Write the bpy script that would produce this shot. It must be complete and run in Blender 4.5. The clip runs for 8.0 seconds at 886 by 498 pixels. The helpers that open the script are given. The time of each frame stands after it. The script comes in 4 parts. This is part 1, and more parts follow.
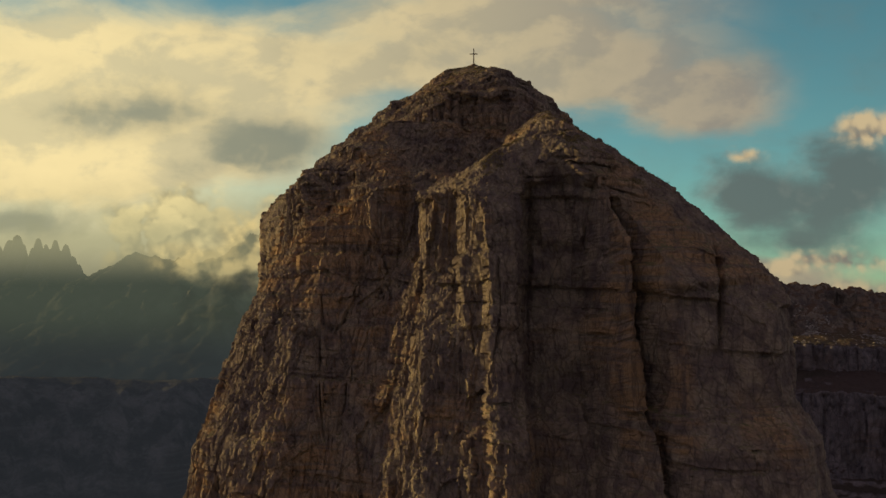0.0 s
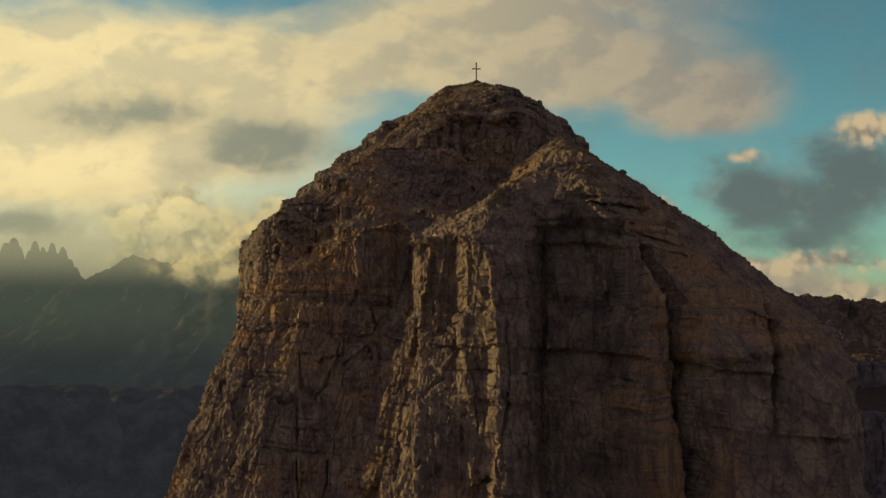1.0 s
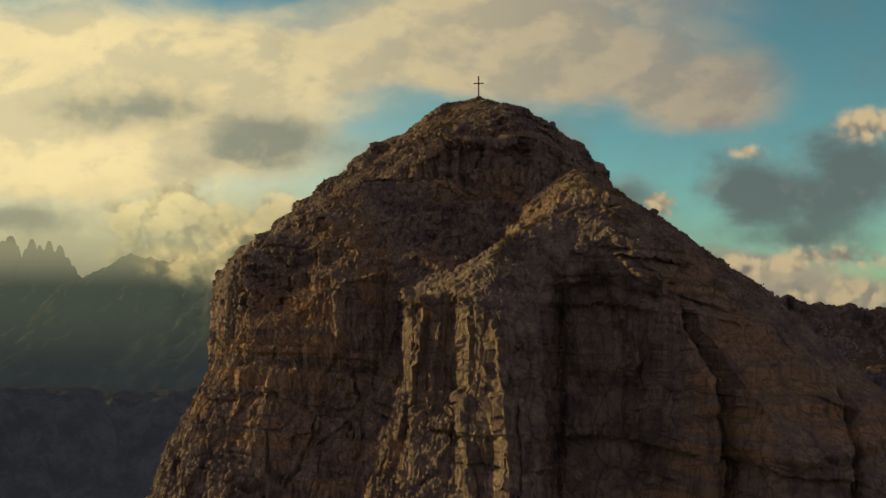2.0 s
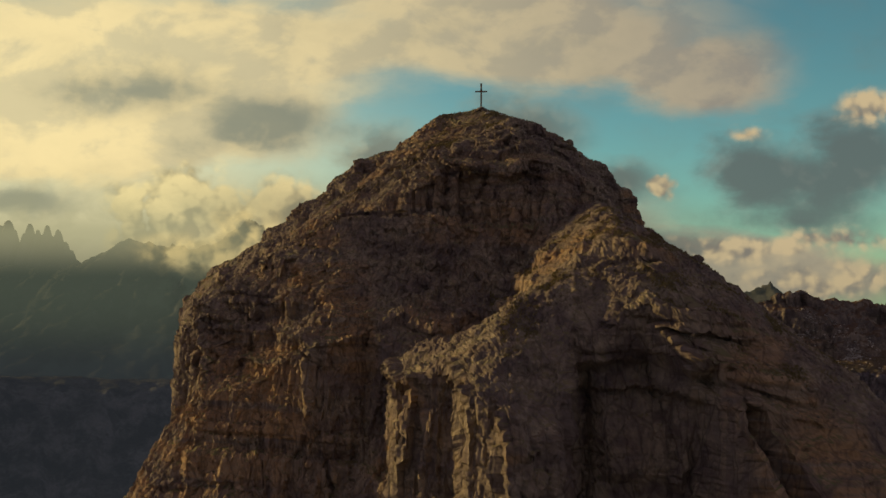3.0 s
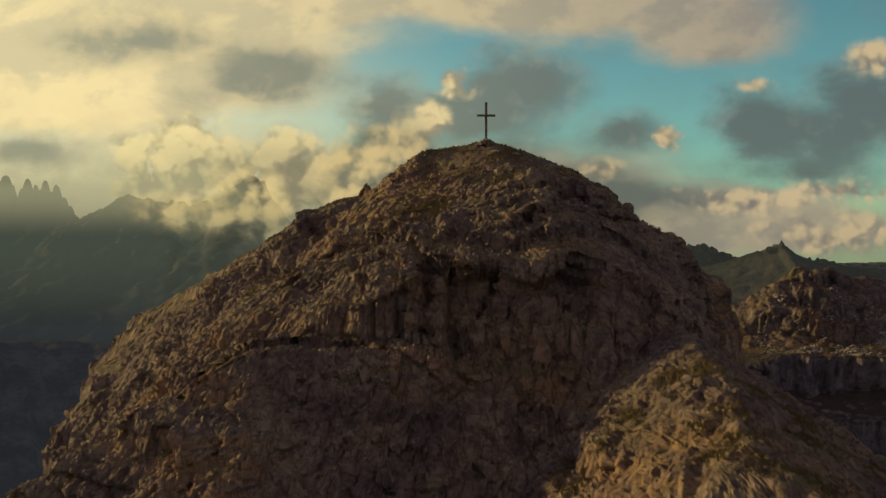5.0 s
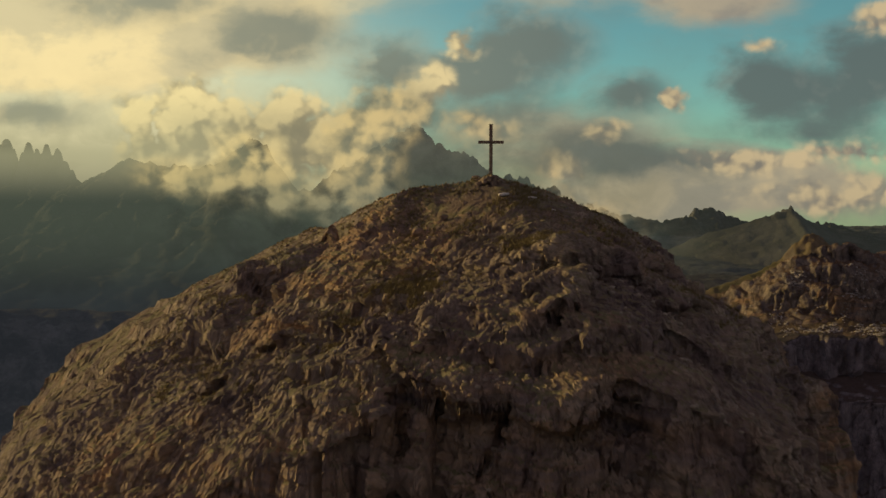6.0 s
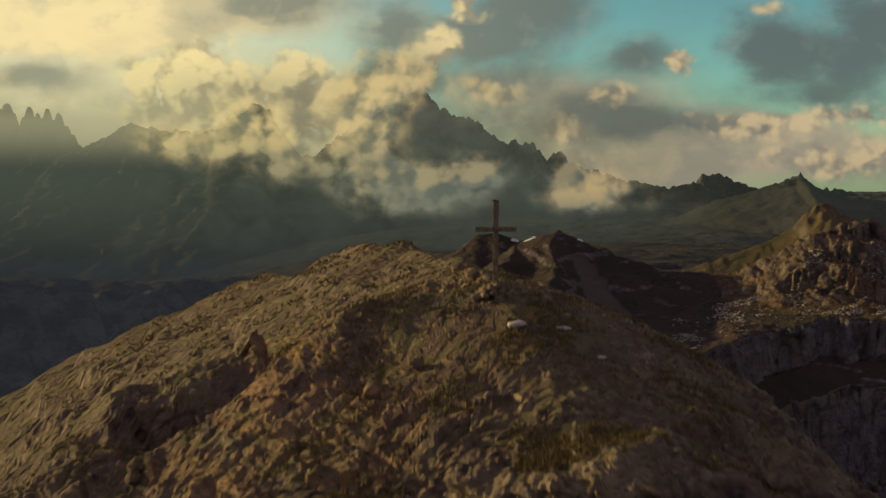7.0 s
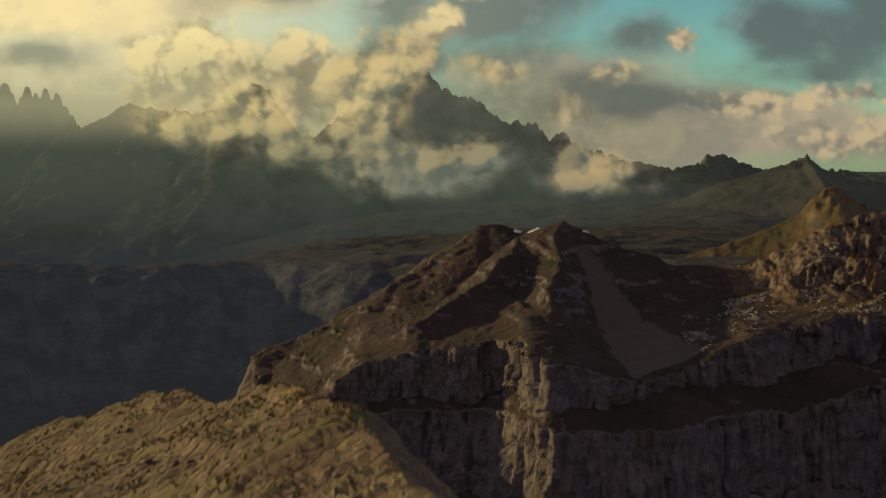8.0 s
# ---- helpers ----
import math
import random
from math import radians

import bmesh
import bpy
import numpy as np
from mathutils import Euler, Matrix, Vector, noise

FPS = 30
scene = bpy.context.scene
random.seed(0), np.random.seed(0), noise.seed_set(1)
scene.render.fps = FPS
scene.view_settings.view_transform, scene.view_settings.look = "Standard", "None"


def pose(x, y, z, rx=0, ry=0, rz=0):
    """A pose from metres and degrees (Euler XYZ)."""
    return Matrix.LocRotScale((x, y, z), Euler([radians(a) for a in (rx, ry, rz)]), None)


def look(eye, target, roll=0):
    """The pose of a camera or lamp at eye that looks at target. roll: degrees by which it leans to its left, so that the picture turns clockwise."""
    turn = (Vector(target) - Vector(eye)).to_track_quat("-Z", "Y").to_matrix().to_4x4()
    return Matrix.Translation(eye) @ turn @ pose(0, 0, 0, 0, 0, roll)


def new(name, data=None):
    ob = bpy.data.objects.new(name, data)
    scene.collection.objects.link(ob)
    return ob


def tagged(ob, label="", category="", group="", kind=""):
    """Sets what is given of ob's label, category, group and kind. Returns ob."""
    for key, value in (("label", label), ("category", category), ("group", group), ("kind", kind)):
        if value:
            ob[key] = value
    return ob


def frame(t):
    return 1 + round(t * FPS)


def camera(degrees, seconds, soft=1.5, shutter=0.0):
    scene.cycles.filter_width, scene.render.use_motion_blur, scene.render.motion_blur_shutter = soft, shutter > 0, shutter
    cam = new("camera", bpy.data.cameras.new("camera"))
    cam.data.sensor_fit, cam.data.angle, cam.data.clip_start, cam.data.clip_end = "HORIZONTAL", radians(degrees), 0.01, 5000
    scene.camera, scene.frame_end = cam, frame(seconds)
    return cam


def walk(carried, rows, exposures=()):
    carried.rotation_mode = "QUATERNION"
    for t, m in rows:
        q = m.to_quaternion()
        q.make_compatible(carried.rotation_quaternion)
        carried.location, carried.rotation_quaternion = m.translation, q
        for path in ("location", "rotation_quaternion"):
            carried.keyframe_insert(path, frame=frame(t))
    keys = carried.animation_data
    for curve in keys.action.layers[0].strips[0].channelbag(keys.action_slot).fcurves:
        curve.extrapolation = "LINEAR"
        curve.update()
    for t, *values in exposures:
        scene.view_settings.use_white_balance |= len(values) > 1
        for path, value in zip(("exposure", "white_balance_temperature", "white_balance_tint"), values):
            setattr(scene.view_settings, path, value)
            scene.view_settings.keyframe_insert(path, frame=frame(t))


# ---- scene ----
cam = camera(41.2, 8.0, soft=1.5, shutter=0.25)
METRES, EYE, TILT, LEAN, TURN = 290.0, 300.0, 2.5, 0.0, 0.0
ROWS = [
    (0, 0.0000, 0.0000, 0.0000, 0.00, 0.00, 0.00),
    (0.5, 0.0005, 0.0630, 0.0156, -0.00, 0.01, 0.01),
    (1, 0.0012, 0.1266, 0.0327, -0.00, 0.01, 0.02),
    (1.5, 0.0021, 0.1890, 0.0486, -0.01, -0.00, 0.01),
    (3, 0.0065, 0.3775, 0.0975, 0.08, -1.05, -0.03),
    (3.5, 0.0083, 0.4361, 0.1120, 0.10, -1.46, -0.02),
    (4, 0.0102, 0.4998, 0.1270, 0.16, -1.99, -0.02),
    (4.5, 0.0120, 0.5584, 0.1400, 0.24, -2.65, -0.06),
    (6, 0.0178, 0.7437, 0.1778, 0.55, -5.28, -0.04),
    (6.5, 0.0197, 0.8070, 0.1879, 0.74, -6.31, -0.03),
    (7, 0.0217, 0.8718, 0.1985, 0.80, -7.05, -0.08),
    (7.5, 0.0233, 0.9331, 0.2080, 0.86, -7.64, -0.04),
    (8, 0.0258, 0.9943, 0.2179, 0.91, -8.09, -0.07),
]
walk(cam, [(t, pose(0, 0, EYE, TILT, LEAN, TURN) @ pose(METRES * x, METRES * y, METRES * z, 90 + pitch, roll, yaw)) for t, x, y, z, yaw, pitch, roll in ROWS])

# ---------------------------------------------------------------- node helpers
class Nodes:
    """Short hand for building a node tree."""

    def __init__(self, tree):
        self.tree = tree
        tree.nodes.clear()

    def add(self, kind):
        return self.tree.nodes.new(kind)

    def put(self, socket, value):
        if isinstance(value, bpy.types.NodeSocket):
            self.tree.links.new(value, socket)
        elif value is not None:
            socket.default_value = value

    def math(self, op, a, b=None, c=None, clamp=False):
        node = self.add("ShaderNodeMath")
        node.operation, node.use_clamp = op, clamp
        for socket, value in zip(node.inputs, (a, b, c)):
            self.put(socket, value)
        return node.outputs[0]

    def step(self, x, lo, hi, a=0.0, b=1.0):
        node = self.add("ShaderNodeMapRange")
        node.interpolation_type = "SMOOTHSTEP"
        for socket, value in zip(node.inputs, (x, lo, hi, a, b)):
            self.put(socket, value)
        return node.outputs[0]

    def vec(self, op, a, b=None):
        node = self.add("ShaderNodeVectorMath")
        node.operation = op
        self.put(node.inputs[0], a)
        if b is not None:
            self.put(node.inputs[1], b)
        return node.outputs[0]

    def scaled(self, a, scale, loc=(0, 0, 0)):
        node = self.add("ShaderNodeMapping")
        self.put(node.inputs["Vector"], a)
        node.inputs["Scale"].default_value = scale
        node.inputs["Location"].default_value = loc
        return node.outputs[0]

    def noise(self, at, scale, detail=4.0, rough=0.55, warp=0.0, kind="FBM"):
        node = self.add("ShaderNodeTexNoise")
        node.noise_type = kind
        self.put(node.inputs["Vector"], at)
        self.put(node.inputs["Scale"], scale)
        node.inputs["Detail"].default_value = detail
        node.inputs["Roughness"].default_value = rough
        node.inputs["Distortion"].default_value = warp
        return node

    def voronoi(self, at, scale, feature="F1"):
        node = self.add("ShaderNodeTexVoronoi")
        node.feature = feature
        self.put(node.inputs["Vector"], at)
        node.inputs["Scale"].default_value = scale
        return node.outputs["Distance"]

    def mix(self, fac, a, b, blend="MIX"):
        node = self.add("ShaderNodeMix")
        node.data_type, node.blend_type = "RGBA", blend
        self.put(node.inputs[0], fac)
        self.put(node.inputs[6], a if isinstance(a, bpy.types.NodeSocket) else (*a, 1))
        self.put(node.inputs[7], b if isinstance(b, bpy.types.NodeSocket) else (*b, 1))
        return node.outputs[2]

    def split(self, vector):
        node = self.add("ShaderNodeSeparateXYZ")
        self.put(node.inputs[0], vector)
        return node.outputs

    def join(self, x, y, z):
        node = self.add("ShaderNodeCombineXYZ")
        for socket, value in zip(node.inputs, (x, y, z)):
            self.put(socket, value)
        return node.outputs[0]

    def billows(self, at):
        """Rounded heads of cloud at three sizes, about 0 to 1."""
        total = None
        for scale, weight in ((24.0, 0.62), (55.0, 0.40), (125.0, 0.22)):
            node = self.add("ShaderNodeTexVoronoi")
            node.voronoi_dimensions, node.feature = "2D", "SMOOTH_F1"
            self.put(node.inputs["Vector"], at)
            node.inputs["Scale"].default_value = scale
            node.inputs["Smoothness"].default_value = 0.35
            total = self.math("MULTIPLY_ADD", node.outputs["Distance"], -weight, 1.0 if total is None else total)
        return total

    def puffs(self, at, rows):
        """Sum of soft round puffs: rows of centre u, v, half width, half height, weight."""
        total = None
        for u, v, a, b, w in rows:
            ball = self.add("ShaderNodeTexGradient")
            ball.gradient_type = "SPHERICAL"
            self.put(ball.inputs[0], self.scaled(at, (1 / a, 1 / b, 0), (-u / a, -v / b, 0)))
            total = self.math("MULTIPLY_ADD", ball.outputs[1], w, total if total is not None else 0.0)
        return total


# ---------------------------------------------------------------- sky, clouds and sun
# Clouds: direction east and up of north (both as tangents), half width, half height, weight.
VEIL = [
    (-0.300, 0.150, 0.260, 0.110, 0.70), (0.100, 0.252, 0.230, 0.050, 1.00),
    (-0.309, 0.205, 0.290, 0.080, 1.10), (-0.045, 0.205, 0.220, 0.058, 1.10), (-0.352, 0.137, 0.190, 0.075, 1.00),
    (0.099, 0.195, 0.125, 0.050, 1.00), (0.205, 0.190, 0.120, 0.050, 0.95), (0.235, 0.170, 0.090, 0.040, 0.70),
    (-0.227, 0.151, 0.130, 0.040, 0.80), (-0.323, 0.105, 0.170, 0.034, 0.80), (-0.205, 0.120, 0.150, 0.034, 0.95), (-0.090, 0.150, 0.090, 0.020, 0.45),
    (0.291, 0.013, 0.190, 0.034, 0.85), (0.099, 0.045, 0.160, 0.038, 0.90), (0.130, -0.005, 0.340, 0.050, 1.20),
]
GREY = [
    (-0.145, 0.134, 0.075, 0.028, 1.10), (-0.185, 0.116, 0.080, 0.024, 0.60), (-0.255, 0.160, 0.120, 0.036, 0.75), (-0.059, 0.115, 0.050, 0.030, 0.90),
    (0.066, 0.123, 0.072, 0.046, 1.10), (0.147, 0.082, 0.050, 0.027, 1.00), (0.262, 0.094, 0.056, 0.038, 1.15),
    (0.352, 0.106, 0.066, 0.052, 1.15), (0.305, 0.080, 0.080, 0.030, 0.55), (-0.357, 0.065, 0.066, 0.018, 1.00), (0.186, 0.024, 0.095, 0.018, 0.85),
    (0.305, 0.051, 0.100, 0.026, 0.80), (0.018, 0.106, 0.042, 0.028, 0.80), (0.125, 0.036, 0.058, 0.032, 1.00),
    (0.040, 0.062, 0.100, 0.046, 0.72), (-0.027, 0.097, 0.076, 0.026, 0.60),
]
CUMULUS = [
    (-0.262, 0.056, 0.050, 0.028, 1.05), (-0.215, 0.074, 0.046, 0.032, 1.10), (-0.176, 0.050, 0.052, 0.036, 1.15),
    (-0.132, 0.066, 0.044, 0.032, 1.05), (-0.098, 0.036, 0.050, 0.032, 1.00), (-0.056, 0.066, 0.046, 0.034, 0.95),
    (-0.212, 0.030, 0.090, 0.032, 1.20), (-0.150, 0.034, 0.080, 0.036, 0.90), (-0.245, 0.044, 0.060, 0.026, 0.80), (0.005, 0.121, 0.020, 0.017, 0.95), (0.030, 0.053, 0.032, 0.019, 0.85),
    (0.129, 0.051, 0.026, 0.013, 0.75), (0.190, 0.078, 0.014, 0.013, 0.95), (0.092, 0.020, 0.032, 0.021, 0.80),
    (0.238, 0.025, 0.072, 0.014, 0.75), (0.325, 0.000, 0.110, 0.022, 0.62), (0.337, 0.032, 0.080, 0.016, 0.62),
    (0.258, 0.126, 0.026, 0.010, 0.50), (0.362, 0.148, 0.040, 0.020, 0.75), (-0.020, 0.090, 0.034, 0.022, 0.80),
]
# Low cloud round the far massif.
FOG = [
    (-0.233, 0.015, 0.062, 0.021, 1.00), (-0.180, 0.010, 0.068, 0.029, 1.00), (-0.132, 0.005, 0.052, 0.027, 0.90),
    (-0.086, 0.040, 0.055, 0.040, 1.10), (-0.152, -0.009, 0.046, 0.019, 0.60), (-0.085, -0.009, 0.039, 0.031, 0.90),
    (-0.056, -0.025, 0.057, 0.031, 1.10), (-0.022, -0.032, 0.057, 0.021, 0.95), (0.016, -0.013, 0.040, 0.027, 0.95),
    (0.090, -0.001, 0.022, 0.034, 0.95), (0.097, -0.020, 0.047, 0.031, 1.25), (0.135, -0.023, 0.057, 0.026, 0.75),
    (0.183, -0.039, 0.052, 0.016, 0.50), (-0.046, 0.060, 0.044, 0.027, 1.20), (-0.172, 0.036, 0.046, 0.030, 1.15), (-0.068, 0.018, 0.036, 0.042, 0.95), (-0.045, -0.012, 0.052, 0.024, 0.90), (0.012, -0.008, 0.048, 0.020, 0.80), (-0.056, 0.079, 0.057, 0.031, 0.90), (0.015, 0.060, 0.057, 0.031, 0.70),
]
SUN_TURN, SUN_RISE = 295.0, 11.5   # degrees clockwise from north, degrees above the horizon

world = bpy.data.worlds.new("evening_sky")
scene.world = world
world.use_nodes = True
n = Nodes(world.node_tree)
way = n.add("ShaderNodeTexCoord").outputs["Generated"]
wx, wy, wz = n.split(way)
ahead = n.math("MAXIMUM", wy, 0.08)
flat = n.join(n.math("DIVIDE", wx, ahead), n.math("DIVIDE", wz, ahead), 0.0)
sky = n.add("ShaderNodeTexSky")
sky.sky_type, sky.sun_disc = "NISHITA", False
sky.sun_elevation, sky.sun_rotation = radians(SUN_RISE), radians(SUN_TURN)
sky.altitude, sky.dust_density, sky.ozone_density = 2800.0, 1.5, 2.0
blue = n.vec("MULTIPLY", sky.outputs[0], (0.078, 0.112, 0.080))
soft_a = n.noise(n.scaled(flat, (1.0, 2.2, 1.0)), 7.0, 7.0, 0.55, 0.3)
soft_b = n.noise(n.scaled(flat, (1.0, 1.6, 1.0), (3.1, 1.7, 0)), 16.0, 9.0, 0.58, 0.2)
bent = n.vec("ADD", flat, n.vec("MULTIPLY", n.vec("SUBTRACT", soft_b.outputs["Color"], (0.5, 0.5, 0.5)), (0.036, 0.030, 0.0)))
wide = n.vec("ADD", flat, n.vec("MULTIPLY", n.vec("SUBTRACT", soft_a.outputs["Color"], (0.5, 0.5, 0.5)), (0.12, 0.07, 0.0)))
east = n.split(flat)[0]
glow = n.step(east, -0.36, 0.30)           # toward the sun the clouds are brighter and yellower
veil_light = n.mix(glow, (0.98, 0.78, 0.38), (0.40, 0.33, 0.235))
cum_light = n.mix(glow, (0.96, 0.79, 0.37), (0.58, 0.455, 0.265))
cum_dark = n.mix(glow, (0.47, 0.40, 0.21), (0.22, 0.20, 0.165))
grey_light = n.mix(glow, (0.46, 0.41, 0.25), (0.17, 0.185, 0.165))
grey_dark = n.mix(glow, (0.28, 0.29, 0.21), (0.112, 0.138, 0.130))
# pale sky low over the sun side
base = n.mix(n.math("MULTIPLY", n.step(n.split(flat)[1], 0.22, 0.04), n.step(east, 0.06, -0.24)), blue, (0.80, 0.72, 0.42))
lump = n.noise(flat, 30.0, 7.0, 0.55, 0.35)
broad = n.noise(n.scaled(flat, (1.0, 1.5, 1.0), (0.7, 2.9, 0)), 13.0, 5.0, 0.55, 0.3)
broad_on = n.noise(n.scaled(n.vec("ADD", flat, (-0.025, 0.02, 0.0)), (1.0, 1.5, 1.0), (0.7, 2.9, 0)), 13.0, 5.0, 0.55, 0.3)
swell = n.math("SUBTRACT", broad.outputs[0], broad_on.outputs[0])
curl = n.vec("ADD", flat, n.vec("MULTIPLY", n.vec("SUBTRACT", lump.outputs["Color"], (0.5, 0.5, 0.5)), (0.016, 0.014, 0.0)))
heads, heads_on = n.billows(curl), n.billows(n.vec("ADD", curl, (-0.009, 0.008, 0.0)))
bulge = n.math("SUBTRACT", heads, heads_on)
veil = n.step(n.math("MULTIPLY_ADD", n.math("SUBTRACT", soft_a.outputs[0], 0.5), 1.0, n.puffs(wide, VEIL)), 0.02, 0.95)
veil_tone = n.mix(n.step(n.math("MULTIPLY_ADD", swell, 1.6, soft_b.outputs[0]), 0.30, 0.68), n.vec("MULTIPLY", veil_light, (0.74, 0.78, 0.88)), veil_light)
shade = n.mix(n.math("MULTIPLY", veil, 0.93), base, veil_tone)
grey = n.math("MULTIPLY_ADD", n.math("SUBTRACT", soft_b.outputs[0], 0.5), 0.9, n.puffs(bent, GREY))
shade = n.mix(n.math("MULTIPLY", n.step(grey, -0.12, 0.85), 0.92), shade, n.mix(n.step(n.math("MULTIPLY_ADD", bulge, -0.9, n.math("MULTIPLY_ADD", swell, -1.2, grey)), 0.10, 0.78), grey_light, grey_dark))
mass = n.puffs(bent, CUMULUS)
cum = n.math("MULTIPLY", mass, n.math("MULTIPLY_ADD", n.math("SUBTRACT", heads, 0.56), 2.0, n.math("MULTIPLY_ADD", n.math("SUBTRACT", soft_b.outputs[0], 0.5), 1.8, 1.0)))
cum_side = n.math("SUBTRACT", n.puffs(bent, CUMULUS[:5]), n.puffs(n.vec("ADD", bent, (-0.016, 0.016, 0.0)), CUMULUS[:5]))
cum_tone = n.mix(n.step(n.math("MULTIPLY_ADD", cum_side, 0.5, n.math("MULTIPLY_ADD", bulge, 1.5, n.math("MULTIPLY_ADD", swell, 1.3, n.math("MULTIPLY", heads, 0.5)))), -0.15, 0.62), cum_dark, cum_light)
shade = n.mix(n.step(cum, 0.03, 0.50), shade, cum_tone)
# the sky behind and overhead: dim blue with grey evening cloud
over = n.mix(n.step(n.noise(way, 2.2, 6.0).outputs[0], 0.42, 0.62), n.vec("MULTIPLY", blue, (0.66, 0.45, 0.62)), (0.360, 0.266, 0.272))
front = n.math("MULTIPLY", n.step(wy, 0.25, 0.75), n.step(wz, 0.62, 0.25))
shade = n.mix(front, over, shade)
shade = n.mix(n.step(wz, -0.02, -0.14), shade, (0.012, 0.014, 0.013))
back = n.add("ShaderNodeBackground")
n.put(back.inputs[0], shade)
back.inputs[1].default_value = 1.0
n.put(n.add("ShaderNodeOutputWorld").inputs[0], back.outputs[0])

sun = new("sun", bpy.data.lights.new("sun", "SUN"))
sun.data.energy, sun.data.angle, sun.data.color = 3.5, radians(1.5), (1.0, 0.72, 0.27)
a, e = radians(SUN_TURN), radians(SUN_RISE)
sun.matrix_world = look((math.sin(a) * math.cos(e) * 900, math.cos(a) * math.cos(e) * 900, math.sin(e) * 900 + 300), (0, 0, 300))

# ---------------------------------------------------------------- materials
def material(name):
    mat = bpy.data.materials.new(name)
    mat.use_nodes = True
    return mat, Nodes(mat.node_tree)


def finish(n, colour, rough=0.9, height=None, depth=0.3, spec=0.25):
    surface = n.add("ShaderNodeBsdfPrincipled")
    n.put(surface.inputs["Base Color"], colour if isinstance(colour, bpy.types.NodeSocket) else (*colour, 1))
    n.put(surface.inputs["Roughness"], rough)
    surface.inputs["Specular IOR Level"].default_value = spec
    if height is not None:
        bump = n.add("ShaderNodeBump")
        bump.inputs["Distance"].default_value = depth
        bump.inputs["Strength"].default_value = 1.0
        n.put(bump.inputs["Height"], height)
        n.put(surface.inputs["Normal"], bump.outputs[0])
    n.put(n.add("ShaderNodeOutputMaterial").inputs[0], surface.outputs[0])


def rock_material(name, size, pale, ochre, dark, turf, turf_from=0.62, turf_to=0.86, turf_amount=0.8, bump=0.5, earth=None):
    """Layered limestone: size is the scale of its patches (1: seen close)."""
    mat, n = material(name)
    geo = n.add("ShaderNodeNewGeometry")
    at, up = geo.outputs["Position"], n.split(geo.outputs["Normal"])[2]
    patch = n.noise(at, 0.035 / size, 5.0, 0.6, 0.6)
    mottle = n.noise(at, 0.22 / size, 8.0, 0.65, 0.3)
    grain = n.noise(at, 1.6 / size, 6.0, 0.7)
    streak = n.noise(n.scaled(at, (1, 1, 0.09)), 0.33 / size, 6.0, 0.6, 0.4)
    beds = n.noise(n.scaled(at, (0.05, 0.05, 1)), 0.55 / size, 6.0, 0.65, 0.5)
    colour = n.mix(n.step(mottle.outputs[0], 0.36, 0.66), dark, pale)
    colour = n.mix(n.math("MULTIPLY", n.step(patch.outputs[0], 0.47, 0.62), n.step(beds.outputs[0], 0.38, 0.58)), colour, ochre)
    colour = n.mix(n.math("MULTIPLY", n.step(streak.outputs[0], 0.52, 0.66), 0.75), colour, dark)
    colour = n.mix(n.math("MULTIPLY", n.step(beds.outputs[0], 0.56, 0.70), 0.45), colour, pale)
    tufts = n.math("MULTIPLY", n.step(n.math("MULTIPLY_ADD", n.math("SUBTRACT", mottle.outputs[0], 0.5), 0.55, up), turf_from, turf_to), turf_amount)
    green = n.mix(n.step(patch.outputs[0], 0.40, 0.62), turf, tuple(c * f for c, f in zip(turf, (0.62, 0.78, 0.62))))
    if earth is not None:
        bare = n.noise(at, 0.26 / size, 7.0, 0.62, 0.8)
        green = n.mix(n.step(bare.outputs[0], 0.44, 0.57), green, earth)
    colour = n.mix(tufts, colour, green)
    colour = n.mix(0.75, colour, n.mix(grain.outputs[0], (0.30, 0.30, 0.30), (1.0, 1.0, 1.0)), "OVERLAY")
    crooked = n.vec("ADD", at, n.vec("SCALE", n.vec("SUBTRACT", mottle.outputs["Color"], (0.5, 0.5, 0.5))))
    crooked.node.inputs[1].links[0].from_node.inputs["Scale"].default_value = 1.6 * size
    split = n.voronoi(n.scaled(crooked, (1, 1, 0.36)), 0.50 / size, "DISTANCE_TO_EDGE")
    joint = n.voronoi(n.scaled(crooked, (1, 1, 0.55), (7, 3, 5)), 0.17 / size, "DISTANCE_TO_EDGE")
    seams = n.math("MAXIMUM", n.math("MULTIPLY", n.step(split, 0.07, 0.0), 0.34), n.math("MULTIPLY", n.step(joint, 0.030, 0.0), 0.50))
    seams = n.math("MULTIPLY", seams, n.step(up, 0.92, 0.6))
    if size < 3:
        colour = n.mix(seams, colour, tuple(c * 0.45 for c in dark))
    cracks = n.math("ADD", n.math("MINIMUM", split, 0.12), n.math("MINIMUM", joint, 0.08))
    fine = n.noise(at, 5.0 / size, 5.0, 0.7)
    height = n.math("MULTIPLY", cracks, 2.6 if size < 3 else 0.0)
    for layer, weight in ((fine, 0.20), (grain, 0.46), (mottle, 0.40), (beds, 0.55), (streak, 0.95)):
        height = n.math("MULTIPLY_ADD", layer.outputs[0], weight, height)
    finish(n, colour, 0.92, height, bump * size)
    return mat


